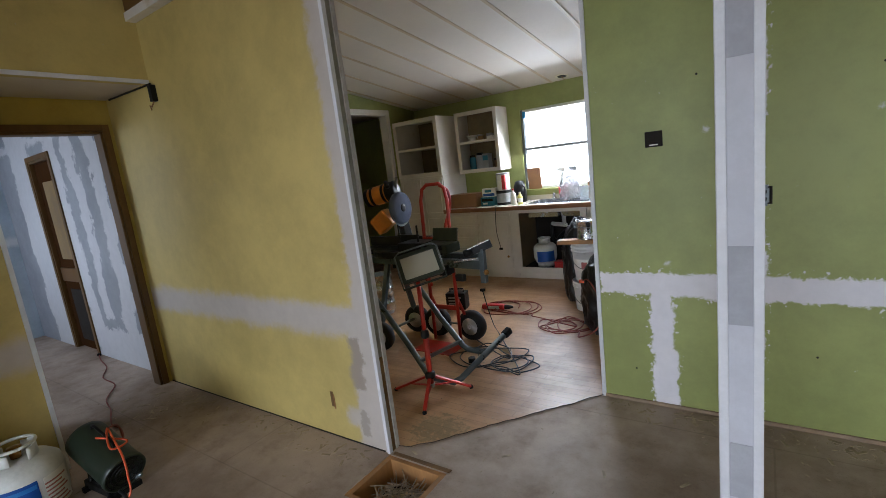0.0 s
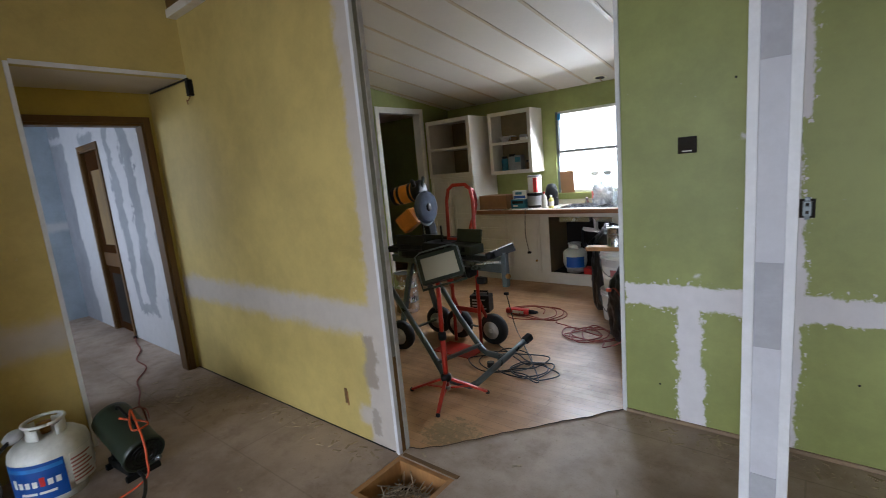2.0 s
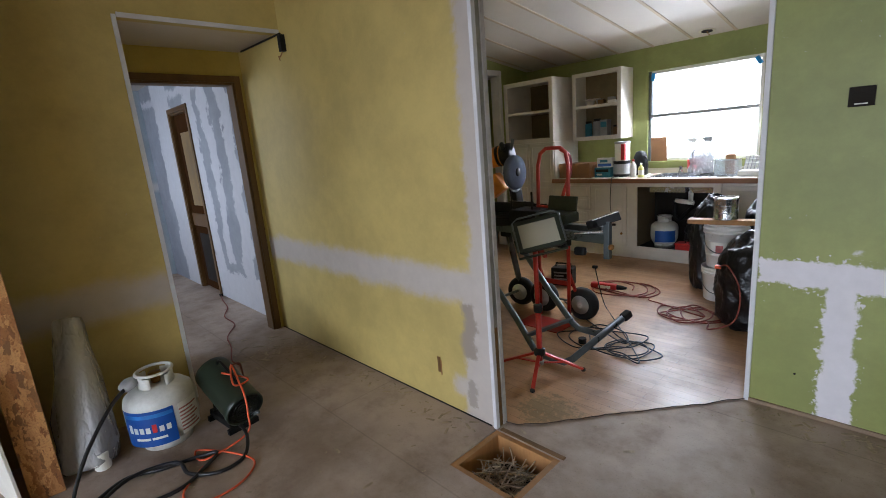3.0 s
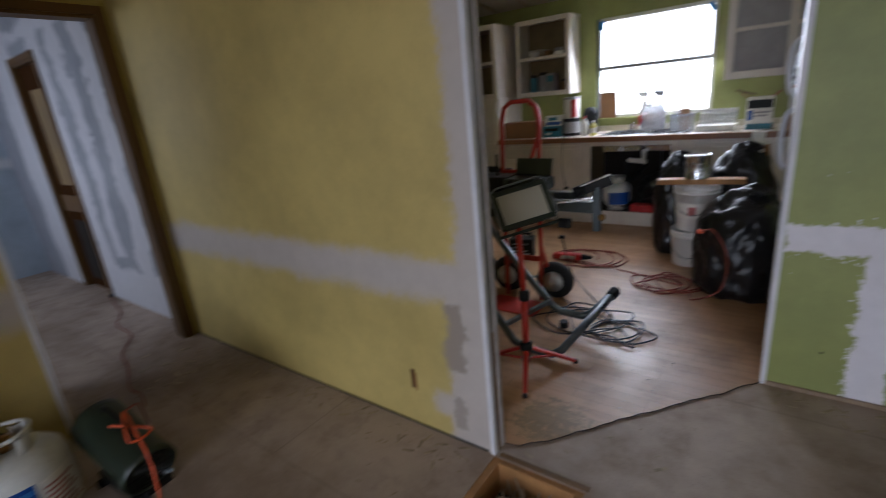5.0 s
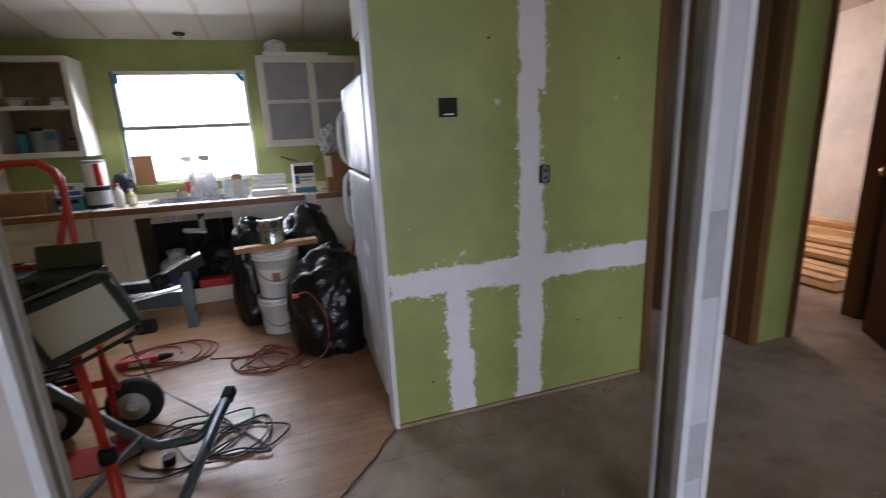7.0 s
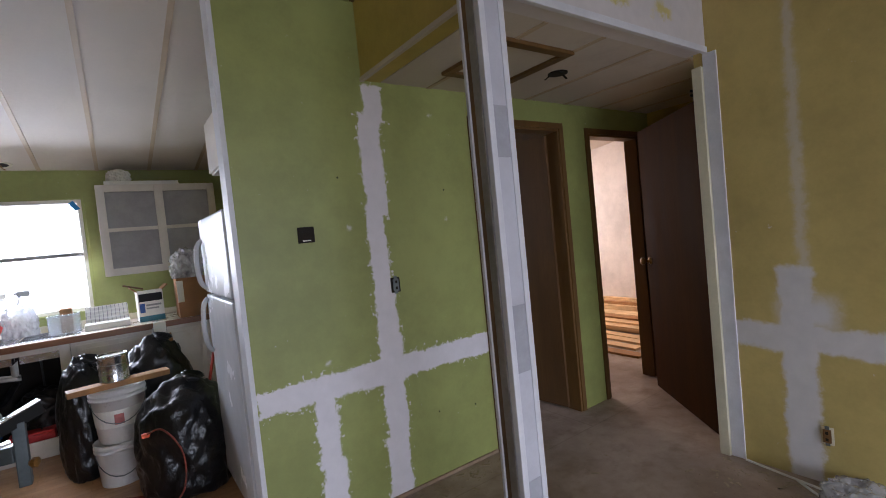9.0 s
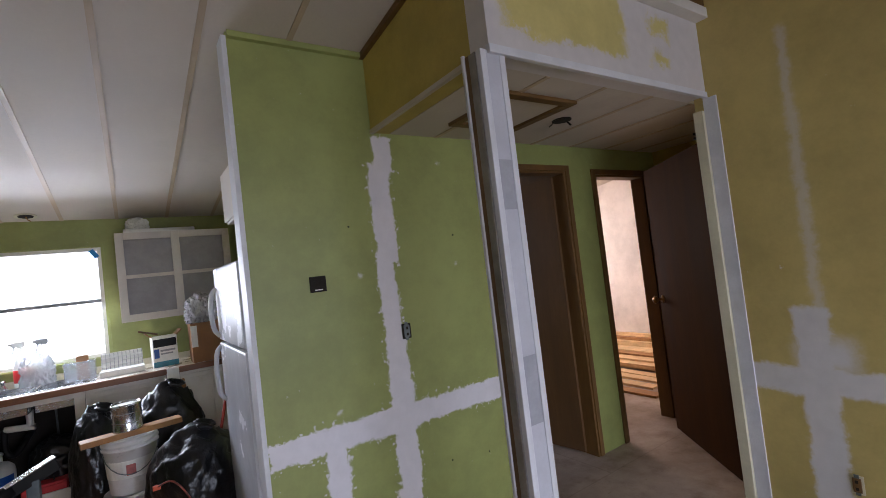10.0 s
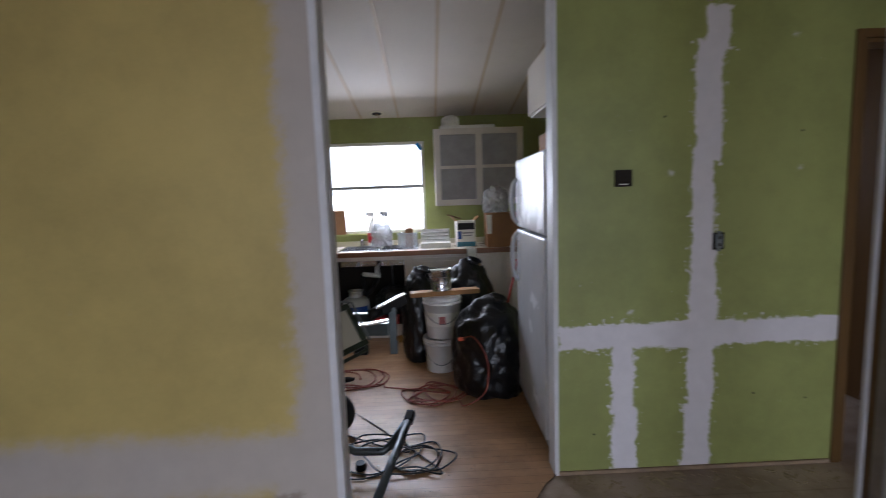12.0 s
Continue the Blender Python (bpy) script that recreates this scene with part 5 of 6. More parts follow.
part("lid", lathe([(0.11, 0.398), (0.105, 0.402), (0.001, 0.402)], 28), m_steel, drum)
# floor crumbs in the doorway
bm = bmesh.new()
rnd = random.Random(21)
for i in range(110):
    x, y = rnd.uniform(-1.75, -0.9), rnd.uniform(1.85, 3.0)
    if y < 2.1 + (x + 1.2) * 1.15:
        continue
    k = rnd.uniform(0.0015, 0.004)
    box(-k, k, -k * 0.6, k * 0.6, 0, k * 0.5, 0, bm, pose(x, y, 0.0065, 0, 0, rnd.uniform(0, 180)))
solid("floor_crumbs", bm, m_debris, "small crumbs and chips on the vinyl floor", "debris", "", False, "stuff")

# ---- things on the counter ----
CT = 0.8715


def carton(name, label, x0, x1, y0, y1, z, h, material, stripes=(), turn=0, category="box", group=""):
    """A printed box with a flap seam and coloured panels on its front: stripes of (left, right, low, high, material), as shares."""
    w, d = x1 - x0, y1 - y0
    ob = thing(name, label, category, ((x0 + x1) / 2, (y0 + y1) / 2, z), turn, group)
    part("body", box(-w / 2, w / 2, -d / 2, d / 2, 0, h, 0.003), material, ob)
    part("flap", box(-w / 2 + 0.002, w / 2 - 0.002, -d / 2 + 0.002, -0.001, h, h + 0.003), material, ob)
    for a, b, c, e, mm in stripes:
        part("printed_panel", box(-w / 2 + w * a, -w / 2 + w * b, -d / 2 - 0.0012, -d / 2 + 0.001, h * c, h * e), mm, ob)
    return ob


def bottle(name, label, at, r, h, material, cap, neck=0.35, category="bottle"):
    ob = thing(name, label, category, at)
    part("body", lathe([(r * 0.92, 0), (r, 0.006), (r, h * 0.6), (r * 0.8, h * 0.72), (r * neck, h * 0.82), (r * neck, h * 0.9)], 20), material, ob, "", True)
    part("cap", lathe([(r * neck * 1.15, h * 0.88), (r * neck * 1.15, h * 0.99), (r * neck * 0.8, h)], 16), cap, ob)
    part("label_band", lathe([(r + 0.0004, h * 0.18), (r + 0.001, h * 0.2), (r + 0.001, h * 0.5), (r + 0.0004, h * 0.52)], 20), m_paper, ob)
    return ob


carton("cardboard_box", "small brown cardboard box on top of the refrigerator", -0.68, -0.3, 3.18, 3.46, 1.589, 0.14, m_card)
crate = carton("cardboard_box", "open brown cardboard box on the counter", -3.34, -2.95, 5.05, 5.3, CT, 0.165, m_card)
part("side_flap", box(0.195, 0.2, -0.12, 0.12, 0.02, 0.2, 0, None, pose(0, 0, 0, 0, 14, 0)), m_card, crate)
carton("product_box", "teal printed box under another on the counter", -2.915, -2.730, 5.1, 5.24, CT, 0.105, m_teal, ((0.1, 0.9, 0.55, 0.85, m_black), (0.15, 0.5, 0.2, 0.4, m_paper)), group="boxes on the counter")
carton("product_box", "white and blue printed box lying on another", -2.890, -2.720, 5.11, 5.22, CT + 0.11, 0.1, m_paper, ((0.06, 0.94, 0.1, 0.42, m_blue), (0.2, 0.7, 0.55, 0.85, m_teal)), 6, group="boxes on the counter")
pc_ = thing("paint_can", "dark paint can with a grey label on the counter", "can", (-2.640, 5.2, CT))
part("body", lathe([(0.088, 0), (0.09, 0.005), (0.09, 0.16), (0.094, 0.166), (0.09, 0.172), (0.06, 0.172)], 28), m_black, pc_, "", True)
part("label_band", lathe([(0.0905, 0.03), (0.0912, 0.035), (0.0912, 0.135), (0.0905, 0.14)], 28), m_greyprint, pc_)
pc2 = thing("canister", "pale canister with a red stripe on a paint can", "canister", (-2.635, 5.2, CT + 0.174))
part("body", lathe([(0.078, 0), (0.08, 0.005), (0.08, 0.19), (0.07, 0.2)], 28), m_paper, pc2, "", True)
part("stripe", box(0.02, 0.062, -0.0835, -0.05, 0.01, 0.18, 0.002), m_redprint, pc2, "red stripe")
part("lid", lathe([(0.083, 0.185), (0.083, 0.205), (0.075, 0.208)], 28), m_greyprint, pc2)
kettle = thing("coffee_pot", "black rounded coffee maker on the counter", "coffee maker", (-2.500, 5.36, CT))
part("body", lathe([(0.07, 0), (0.078, 0.01), (0.08, 0.12), (0.07, 0.2), (0.05, 0.25), (0.02, 0.262)], 24), m_black, kettle, "", True)
part("handle", tube([(0.06, -0.04, 0.2), (0.1, -0.07, 0.17), (0.09, -0.06, 0.08)], 0.009, 8, None, 1, 4), m_black, kettle, "", True)
bottle("plastic_bottle", "clear white bottle with a red cap", (-2.470, 5.1, CT), 0.033, 0.19, m_paper, m_redprint)
bottle("dish_soap_bottle", "pale yellow soap bottle with a white cap", (-2.385, 5.1, CT), 0.03, 0.145, mat("yellow_soap", srgb(206, 200, 110), 0.3, 0.1, 9, 0.03), m_paper)


def sprayer(label, at, body, trigger):
    ob = thing("spray_bottle", label, "spray bottle", at, 0, "spray bottles")
    part("body", lathe([(0.042, 0), (0.045, 0.008), (0.045, 0.13), (0.03, 0.19), (0.016, 0.23), (0.016, 0.26)], 20), body, ob, "", True)
    ob.scale = (1.2, 1.2, 1.2)
    part("sprayer_head", box(-0.045, 0.025, -0.014, 0.014, 0.26, 0.30, 0.007), trigger, ob)
    part("trigger", bar((-0.03, 0, 0.265), (-0.045, 0, 0.21), 0.012, 0.008), trigger, ob)
    part("nozzle", lathe([(0.01, 0), (0.012, 0.015)], 10, None, pose(-0.045, 0, 0.285, 0, -90, 0)), trigger, ob)
    part("label_band", lathe([(0.0455, 0.03), (0.046, 0.034), (0.046, 0.11), (0.0455, 0.114)], 20), m_redprint if body is m_paper else m_paper, ob)


sprayer("white spray bottle with a red label by the sink", (-2.000, 5.49, CT + 0.007), m_paper, m_paper)
sprayer("clear spray bottle with a white trigger by the sink", (-1.855, 5.49, CT + 0.007), m_clear, m_greyprint)
ob = solid("plastic_bag", crumpled(3.7, 0.09, 0.05, 0.13, 0.35), m_film, "crumpled clear plastic bag beside the sink", "plastic bag", "", True)
ob.location = (-1.90, 5.40, CT + 0.008)
tub = thing("plastic_tub", "translucent plastic tub with odds and ends", "tub", (-1.615, 5.26, CT))
bm = bmesh.new()
for a in ((-0.1, 0.1, -0.07, 0.07, 0, 0.003), (-0.1, -0.097, -0.07, 0.07, 0.003, 0.15), (0.097, 0.1, -0.07, 0.07, 0.003, 0.15), (-0.097, 0.097, -0.07, -0.067, 0.003, 0.15), (-0.097, 0.097, 0.067, 0.07, 0.003, 0.15)):
    box(*a, 0, bm)
part("body", bm, m_clear, tub)
part("rim", box(-0.106, 0.106, -0.076, -0.07, 0.14, 0.152, 0.002), m_clear, tub)
sponge = thing("scrub_sponge", "brown sponge standing in a plastic tub", "sponge", (-1.600, 5.28, CT + 0.0035))
part("sponge_block", box(-0.04, 0.04, -0.02, 0.02, 0, 0.19, 0.006), m_card, sponge)
rack = thing("light_grid", "white plastic light grid leaning on a shallow tray", "grid", (-1.335, 5.2, CT))
part("tray", box(-0.15, 0.15, -0.12, 0.1, 0, 0.05, 0.006), m_paper, rack)
RM = pose(0, 0.03, 0.052, 52, 0, 0)
part("panel", box(-0.145, 0.145, -0.07, 0.14, -0.004, 0.0, 0, None, RM), m_paper, rack)
for i in range(11):
    part("grid_bar", box(-0.142 + i * 0.028, -0.138 + i * 0.028, -0.07, 0.14, 0.0, 0.012, 0, None, RM), m_greyprint, rack)
for i in range(6):
    part("grid_bar", box(-0.142, 0.142, -0.06 + i * 0.04, -0.056 + i * 0.04, 0.0, 0.013, 0, None, RM), m_paper, rack)
pk = carton("product_box", "white printed box with dark and blue panels", -1.125, -0.940, 5.12, 5.28, CT, 0.255, m_paper, ((0.04, 0.96, 0.66, 0.92, m_black), (0.0, 1.0, 0.0, 0.18, m_teal), (0.3, 0.9, 0.5, 0.56, m_greyprint), (0.3, 0.8, 0.4, 0.45, m_greyprint), (0.05, 0.25, 0.3, 0.6, m_blue)), 4, group="boxes on the counter")
for sx in (-1, 1):
    part("side_flap", box(-0.005, 0.005, -0.075, 0.075, 0, 0.06, 0.001, None, pose(sx * 0.09, 0, 0.255, 0, sx * 48, 0)), m_card, pk, "brown open flap")
ln = solid("scraper", bar((-1.21, 5.2, 1.192), (-1.07, 5.2, 1.145), 0.03, 0.014, None, 0.004), m_brown, "wooden handled scraper lying on a box", "scraper")
big = carton("cardboard_box", "tall brown cardboard box beside the refrigerator", -0.84, -0.50, 4.96, 5.2, CT, 0.33, m_card, ((0.0, 0.14, 0.4, 0.95, m_paper),), 0)
ob = solid("plastic_bag", crumpled(9.1, 0.1, 0.09, 0.13, 0.35), m_film, "crumpled white plastic bag on a cardboard box", "plastic bag", "", True)
ob.location = (-0.74, 5.05, CT + 0.334)
# on top of the wall cabinets
ob = solid("crumpled_paper", crumpled(2.2, 0.075, 0.06, 0.06, 0.25, False), m_paper, "crumpled white paper on the wall cabinet", "paper", "", False)
ob.location = (-1.14, 5.36, 2.081)
solid("foam_tray", box(-1.25, -0.70, 5.27, 5.45, 2.046, 2.08, 0.006), m_paper, "flat white foam tray on the wall cabinet", "tray")
# kitchenware in the open cabinet
for i, (x, z, r, h, mm) in enumerate(((-3.12, 1.674, 0.06, 0.06, m_paper), (-3.0, 1.674, 0.045, 0.07, m_greyprint), (-2.85, 1.674, 0.05, 0.03, m_paper))):
    solid("stacked_bowl", lathe([(r * 0.5, 0), (r * 0.55, 0.004), (r, h), (r * 0.94, h), (r * 0.5, 0.008)], 24, None, pose(x, 5.4, z)), mm, "small bowl on the cabinet shelf", "bowl", "bowls in the cabinet", True)
for i, (x, z, r, h, mm) in enumerate(((-3.13, 1.304, 0.04, 0.2, m_teal), (-3.02, 1.304, 0.05, 0.22, m_greyprint), (-2.79, 1.304, 0.04, 0.13, m_brown))):
    ob = thing("food_jar", "jar with a label on the lower cabinet shelf", "jar", (x, 5.38, z), 0, "jars in the cabinet")
    part("body", lathe([(r, 0), (r * 1.02, 0.005), (r * 1.02, h * 0.8), (r * 0.8, h * 0.88)], 20), mm, ob, "", True)
    part("lid", lathe([(r * 0.85, h * 0.87), (r * 0.85, h), (r * 0.8, h)], 20), m_black, ob)
for x, z, w, h, mm in ((-2.93, 1.674, 0.07, 0.05, m_brown), (-2.80, 1.674, 0.09, 0.035, m_paper), (-2.81, 1.7125, 0.07, 0.03, m_greyprint)):
    carton("small_box", "small packet on the cabinet shelf", x - w / 2, x + w / 2, 5.28, 5.34, z, h, mm, (), 0, "packet", "packets in the cabinet")
carton("small_box", "tall pale carton on the lower cabinet shelf", -2.97, -2.88, 5.34, 5.44, 1.304, 0.2, m_greyprint, ((0.1, 0.9, 0.6, 0.9, m_teal),), 0, "packet", "packets in the cabinet")
solid("plate", lathe([(0.05, 0), (0.1, 0.012), (0.1, 0.015), (0.05, 0.005)], 28, None, pose(-3.09, 5.4, 1.736)), m_paper, "white plate resting on a bowl", "plate", "", True)


def tank_body(ob, r, h, valve=True):
    part("body", lathe([(r * 0.5, 0.03), (r * 0.8, 0.045), (r * 0.97, 0.09), (r, 0.12), (r, h * 0.62), (r * 0.95, h * 0.71), (r * 0.75, h * 0.79), (r * 0.4, h * 0.83), (0.001, h * 0.84)], 40), m_tank, ob, "", True)
    part("foot_ring", lathe([(r * 0.68, 0), (r * 0.7, 0.0), (r * 0.7, 0.05), (r * 0.68, 0.05)], 32), m_tank, ob, "", True)
    for a0 in (200, 20):
        bm = bmesh.new()
        n = 12
        cols = []
        for i in range(n + 1):
            a = radians(a0 + 130 * i / n)
            top_z = h * (1.0 if 2 < i < n - 2 else 0.96)
            cols.append([bm.verts.new((k * math.cos(a), k * math.sin(a), z)) for k, z in ((r * 0.5, h * 0.8), (r * 0.5, top_z), (r * 0.5 - 0.006, top_z), (r * 0.5 - 0.006, h * 0.8))])
        for c, d in zip(cols, cols[1:]):
            for q in range(4):
                bm.faces.new((c[q], c[(q + 1) % 4], d[(q + 1) % 4], d[q]))
        bm.faces.new(cols[0]), bm.faces.new(cols[-1])
        part("collar", bm, m_tank, ob, "", True)
    bm = tube([(r * 0.5 * math.cos(a), r * 0.5 * math.sin(a), h) for a in (2 * math.pi * i / 24 for i in range(25))], 0.008, 8)
    part("collar_rim", bm, m_tank, ob, "", True)
    part("valve", lathe([(0.02, h * 0.83), (0.022, h * 0.9), (0.014, h * 0.91), (0.014, h * 0.95), (0.03, h * 0.955), (0.03, h * 0.975), (0.01, h * 0.98)], 16), m_brass, ob, "brass valve", True)


def band(r, z0, z1, a0, a1, bm=None, n=14, t=0.0015):
    """A curved label patch on a tank."""
    bm = bm or bmesh.new()
    cols = []
    for i in range(n + 1):
        a = radians(a0 + (a1 - a0) * i / n)
        cols.append([bm.verts.new((k * math.cos(a), k * math.sin(a), z)) for k, z in ((r, z0), (r + t, z0), (r + t, z1), (r, z1))])
    for c, d in zip(cols, cols[1:]):
        for q in range(4):
            bm.faces.new((c[q], c[(q + 1) % 4], d[(q + 1) % 4], d[q]))
    bm.faces.new(cols[0]), bm.faces.new(cols[-1])
    return bm


small = thing("propane_tank", "white propane tank with a blue label under the sink", "propane tank", (-2.17, 5.2, 0.1185))
tank_body(small, 0.135, 0.33)
part("label_panel", band(0.136, 0.07, 0.19, -110, -20), m_blue, small, "blue label")
ob = solid("rubbish_bag", crumpled(6.4, 0.16, 0.13, 0.2, 0.25), m_bag, "black bag stuffed under the sink", "rubbish bag", "rubbish bags", True)
ob.location = (-1.78, 5.25, 0.119)
rbx = thing("red_tool_box", "low red tool box under the sink", "tool box", (-1.86, 5.06, 0.1185))
part("body", box(-0.13, 0.13, -0.06, 0.06, 0, 0.07, 0.008), m_redprint, rbx)
part("lid", box(-0.132, 0.132, -0.062, 0.062, 0.071, 0.09, 0.006), m_redprint, rbx)
part("handle", tube([(-0.05, 0, 0.09), (-0.05, 0, 0.12), (0.05, 0, 0.12), (0.05, 0, 0.09)], 0.006, 8), m_black, rbx)
cord("power_cord", [(-2.62, 5.08, 0.878), (-2.62, 4.93, 0.884), (-2.62, 4.905, 0.85), (-2.63, 4.9, 0.6), (-2.6, 4.9, 0.42), (-2.59, 4.9, 0.38)], 0.004, m_hose, "black cord hanging over the counter edge", m_black)

# ceiling can
can = thing("ceiling_light", "bare recessed ceiling light opening with loose wires", "ceiling light", (-1.885, 5.38, roof_z(5.38) - 0.001))
can.matrix_world = pose(-1.885, 5.38, roof_z(5.38) - 0.001, -7.8, 0, 0)
part("ring", lathe([(0.06, -0.004), (0.072, -0.006), (0.072, 0.0), (0.05, 0.0)], 28), m_cream, can)
# flat near-black disc in place of a shaded hole
part("opening", lathe([(0.05, -0.007), (0.05, -0.001)], 24), m_dark, can)
part("wire", tube([(0.0, 0, -0.005), (0.01, 0.01, -0.03), (0.03, 0.0, -0.045)], 0.004, 6), m_brass, can)

# ---- living room ----
tank = thing("propane_tank", "white propane tank with a blue label and a black hose", "propane tank", (-2.93, 0.545, 0))
tank_body(tank, 0.163, 0.385)
lab = part("label_panel", band(0.1635, 0.055, 0.24, -84, 6), m_blue, tank, "blue label with pale lettering")
for z0, z1, a0, a1, mm in [(0.128, 0.158 + 0.014 * (k in (0, 4)), -72 + k * 10.5, -65 + k * 10.5, m_redprint if k == 4 else m_paper) for k in range(7)] + [(0.09, 0.102, -60, -36, m_paper), (0.09, 0.102, -33, -10, m_paper), (0.205, 0.224, -82, 4, mat("pale_blue_print", srgb(52, 120, 190), 0.4, 0.2, 20, 0.02))]:
    part("print_bar", band(0.1655, z0, z1, a0, a1, None, 18, 0.0012), mm, lab)
side = part("warning_label", band(0.1635, 0.07, 0.235, 14, 58), m_paper, tank, "white label with fine red print")
for i in range(7):
    part("print_line", band(0.1651, 0.085 + i * 0.019, 0.093 + i * 0.019, 14, 52 - (i % 3) * 5, None, 4, 0.0006), mat("dull_red_print", srgb(170, 110, 104), 0.5, 0.3, 30, 0.02), side)
part("regulator", lathe([(0.02, -0.015), (0.042, -0.01), (0.045, 0.008), (0.03, 0.02), (0.012, 0.024)], 20, None, pose(0.0, -0.115, 0.355, 20, 10, 0)), m_greyprint, tank, "grey regulator", True)

heater = thing("torpedo_heater", "dark green torpedo heater with a round grille", "heater", (-2.80, 0.83, 0), 6)
TL = pose(0, 0, 0.245, 0, 22, 0)
HMx = TL @ pose(0, 0, 0, 0, 90, 0)
part("barrel", lathe([(0.10, -0.2), (0.115, -0.19), (0.118, -0.16), (0.118, 0.19), (0.122, 0.2), (0.122, 0.23), (0.112, 0.235), (0.11, 0.1), (0.05, 0.09)], 36, None, HMx), m_olive, heater, "", True)
part("grille_back", lathe([(0.108, 0.1), (0.108, 0.105)], 30, None, HMx), m_black, heater)
for r in (0.03, 0.055, 0.08, 0.102):
    part("grille_ring", tube([HMx @ Vector((r * math.cos(a), r * math.sin(a), 0.228)) for a in (2 * math.pi * i / 24 for i in range(25))], 0.004, 6), m_black, heater)
for a in range(0, 360, 45):
    part("grille_spoke", bar(HMx @ Vector((0.02 * math.cos(radians(a)), 0.02 * math.sin(radians(a)), 0.226)), HMx @ Vector((0.11 * math.cos(radians(a)), 0.11 * math.sin(radians(a)), 0.226)), 0.005, 0.004), m_black, heater)
part("base", box(-0.17, 0.12, -0.075, 0.075, 0.015, 0.07, 0.01), m_black, heater)
for y in (-0.06, 0.06):
    part("support", bar((-0.1, y, 0.06), (-0.11, y * 0.8, 0.23), 0.02, 0.012), m_black, heater)
for x in (-0.14, 0.14):
    part("foot", box(x - 0.015, x + 0.015, -0.1, 0.1, 0.0, 0.035, 0.004), m_black, heater)
part("handle", tube([TL @ Vector(q) for q in ((-0.12, 0, 0.11), (-0.12, 0, 0.145), (-0.08, 0, 0.16), (0.08, 0, 0.16), (0.12, 0, 0.145), (0.12, 0, 0.11))], 0.009, 8), m_black, heater, "", True)
part("gas_inlet", lathe([(0.014, 0), (0.014, 0.06), (0.009, 0.07)], 12, None, pose(0.15, 0.06, 0.07, 0, 70, 20)), m_steel, heater)

heater.scale = (0.82, 0.82, 0.82)

cord("gas_hose", [(-2.91, 0.42, 0.355), (-2.86, 0.33, 0.3), (-2.78, 0.2, 0.16), (-2.68, 0.11, 0.012), (-2.60, 0.13, 0.011), (-2.7, 0.3, 0.011), (-2.64, 0.45, 0.012), (-2.60, 0.58, 0.013), (-2.55, 0.66, 0.02), (-2.5, 0.6, 0.012),
                  (-2.42, 0.45, 0.012), (-2.47, 0.27, 0.012), (-2.56, 0.18, 0.014), (-2.66, 0.32, 0.03), (-2.62, 0.5, 0.024), (-2.5, 0.52, 0.012), (-2.4, 0.62, 0.012), (-2.42, 0.74, 0.012), (-2.52, 0.8, 0.05), (-2.6, 0.8, 0.075)],
     0.009, m_hose, "black rubber gas hose coiled on the floor")
cord("extension_cord", [(-2.74, 0.80, 0.32), (-2.66, 0.90, 0.27), (-2.64, 0.82, 0.275), (-2.76, 0.86, 0.335), (-2.65, 0.85, 0.275), (-2.575, 0.84, 0.24), (-2.54, 0.83, 0.15), (-2.53, 0.8, 0.05), (-2.55, 0.6, 0.012), (-2.66, 0.6, 0.012), (-2.5, 0.7, 0.02), (-2.35, 0.76, 0.008),
                        (-2.25, 0.65, 0.008), (-2.26, 0.5, 0.008), (-2.38, 0.46, 0.008), (-2.5, 0.58, 0.012)],
     0.005, m_cord, "bright orange extension cord over the heater and floor")
cord("extension_cord", [(-2.76, 0.86, 0.33), (-2.9, 0.95, 0.26), (-3.15, 1.03, 0.01), (-3.45, 1.12, 0.007), (-3.6, 1.12, 0.007), (-3.86, 1.21, 0.007), (-4.1, 1.27, 0.007), (-4.35, 1.42, 0.007), (-4.64, 1.44, 0.007), (-4.9, 1.56, 0.007), (-5.2, 1.62, 0.007), (-5.38, 1.67, 0.015)],
     0.005, m_redcord, "orange cord running through the doorway", m_black)

roll = thing("plastic_film_roll", "clear wrapped roll of plastic film leaning on the wall", "film roll", (-2.99, 0.22, 0))
RL = pose(0, 0, 0.004, 0, -13, 0) @ pose(0, 0, 0, -5, 0, 0)
bm = bmesh.new()
lathe([(0.112, 0.0), (0.122, 0.02), (0.124, 0.1), (0.112, 0.25), (0.095, 0.42), (0.074, 0.58), (0.06, 0.68), (0.05, 0.715), (0.02, 0.725)], 64, bm, RL, 0.3)
part("wrapped_roll", bm, m_film, roll, "", True)
part("inner_roll", lathe([(0.06, 0.01), (0.062, 0.3), (0.05, 0.5), (0.03, 0.69)], 28, None, RL), m_paper, roll, "", True)
part("core", lathe([(0.03, -0.0), (0.034, 0.006), (0.034, 0.085), (0.026, 0.087)], 20, None, pose(0.085, 0.035, 0.001, 0, 0, 0)), m_paper, roll)
# half-built partition with strand board on its end
pt = thing("stud_partition", "half-built stud partition faced with strand board", "partition")
tagged(pt, "", "", "", "structure")
part("end_board", box(-2.872, -2.858, -0.012, 0.106, 0.0, 2.3, 0.001), m_osb, pt, "strand board end strip")
part("stud", box(-2.912, -2.874, 0.0, 0.095, 0.0, 2.3, 0.002), m_raw, pt)
# north sheet is near-black to give the partition a shadowed side
part("side_board", box(-3.262, -2.914, 0.084, 0.095, 0.0, 2.3), m_dark, pt, "side sheet coloured dark as its shaded face")
part("side_board", box(-3.262, -2.914, 0.0, 0.012, 0.0, 2.3), m_osb, pt)
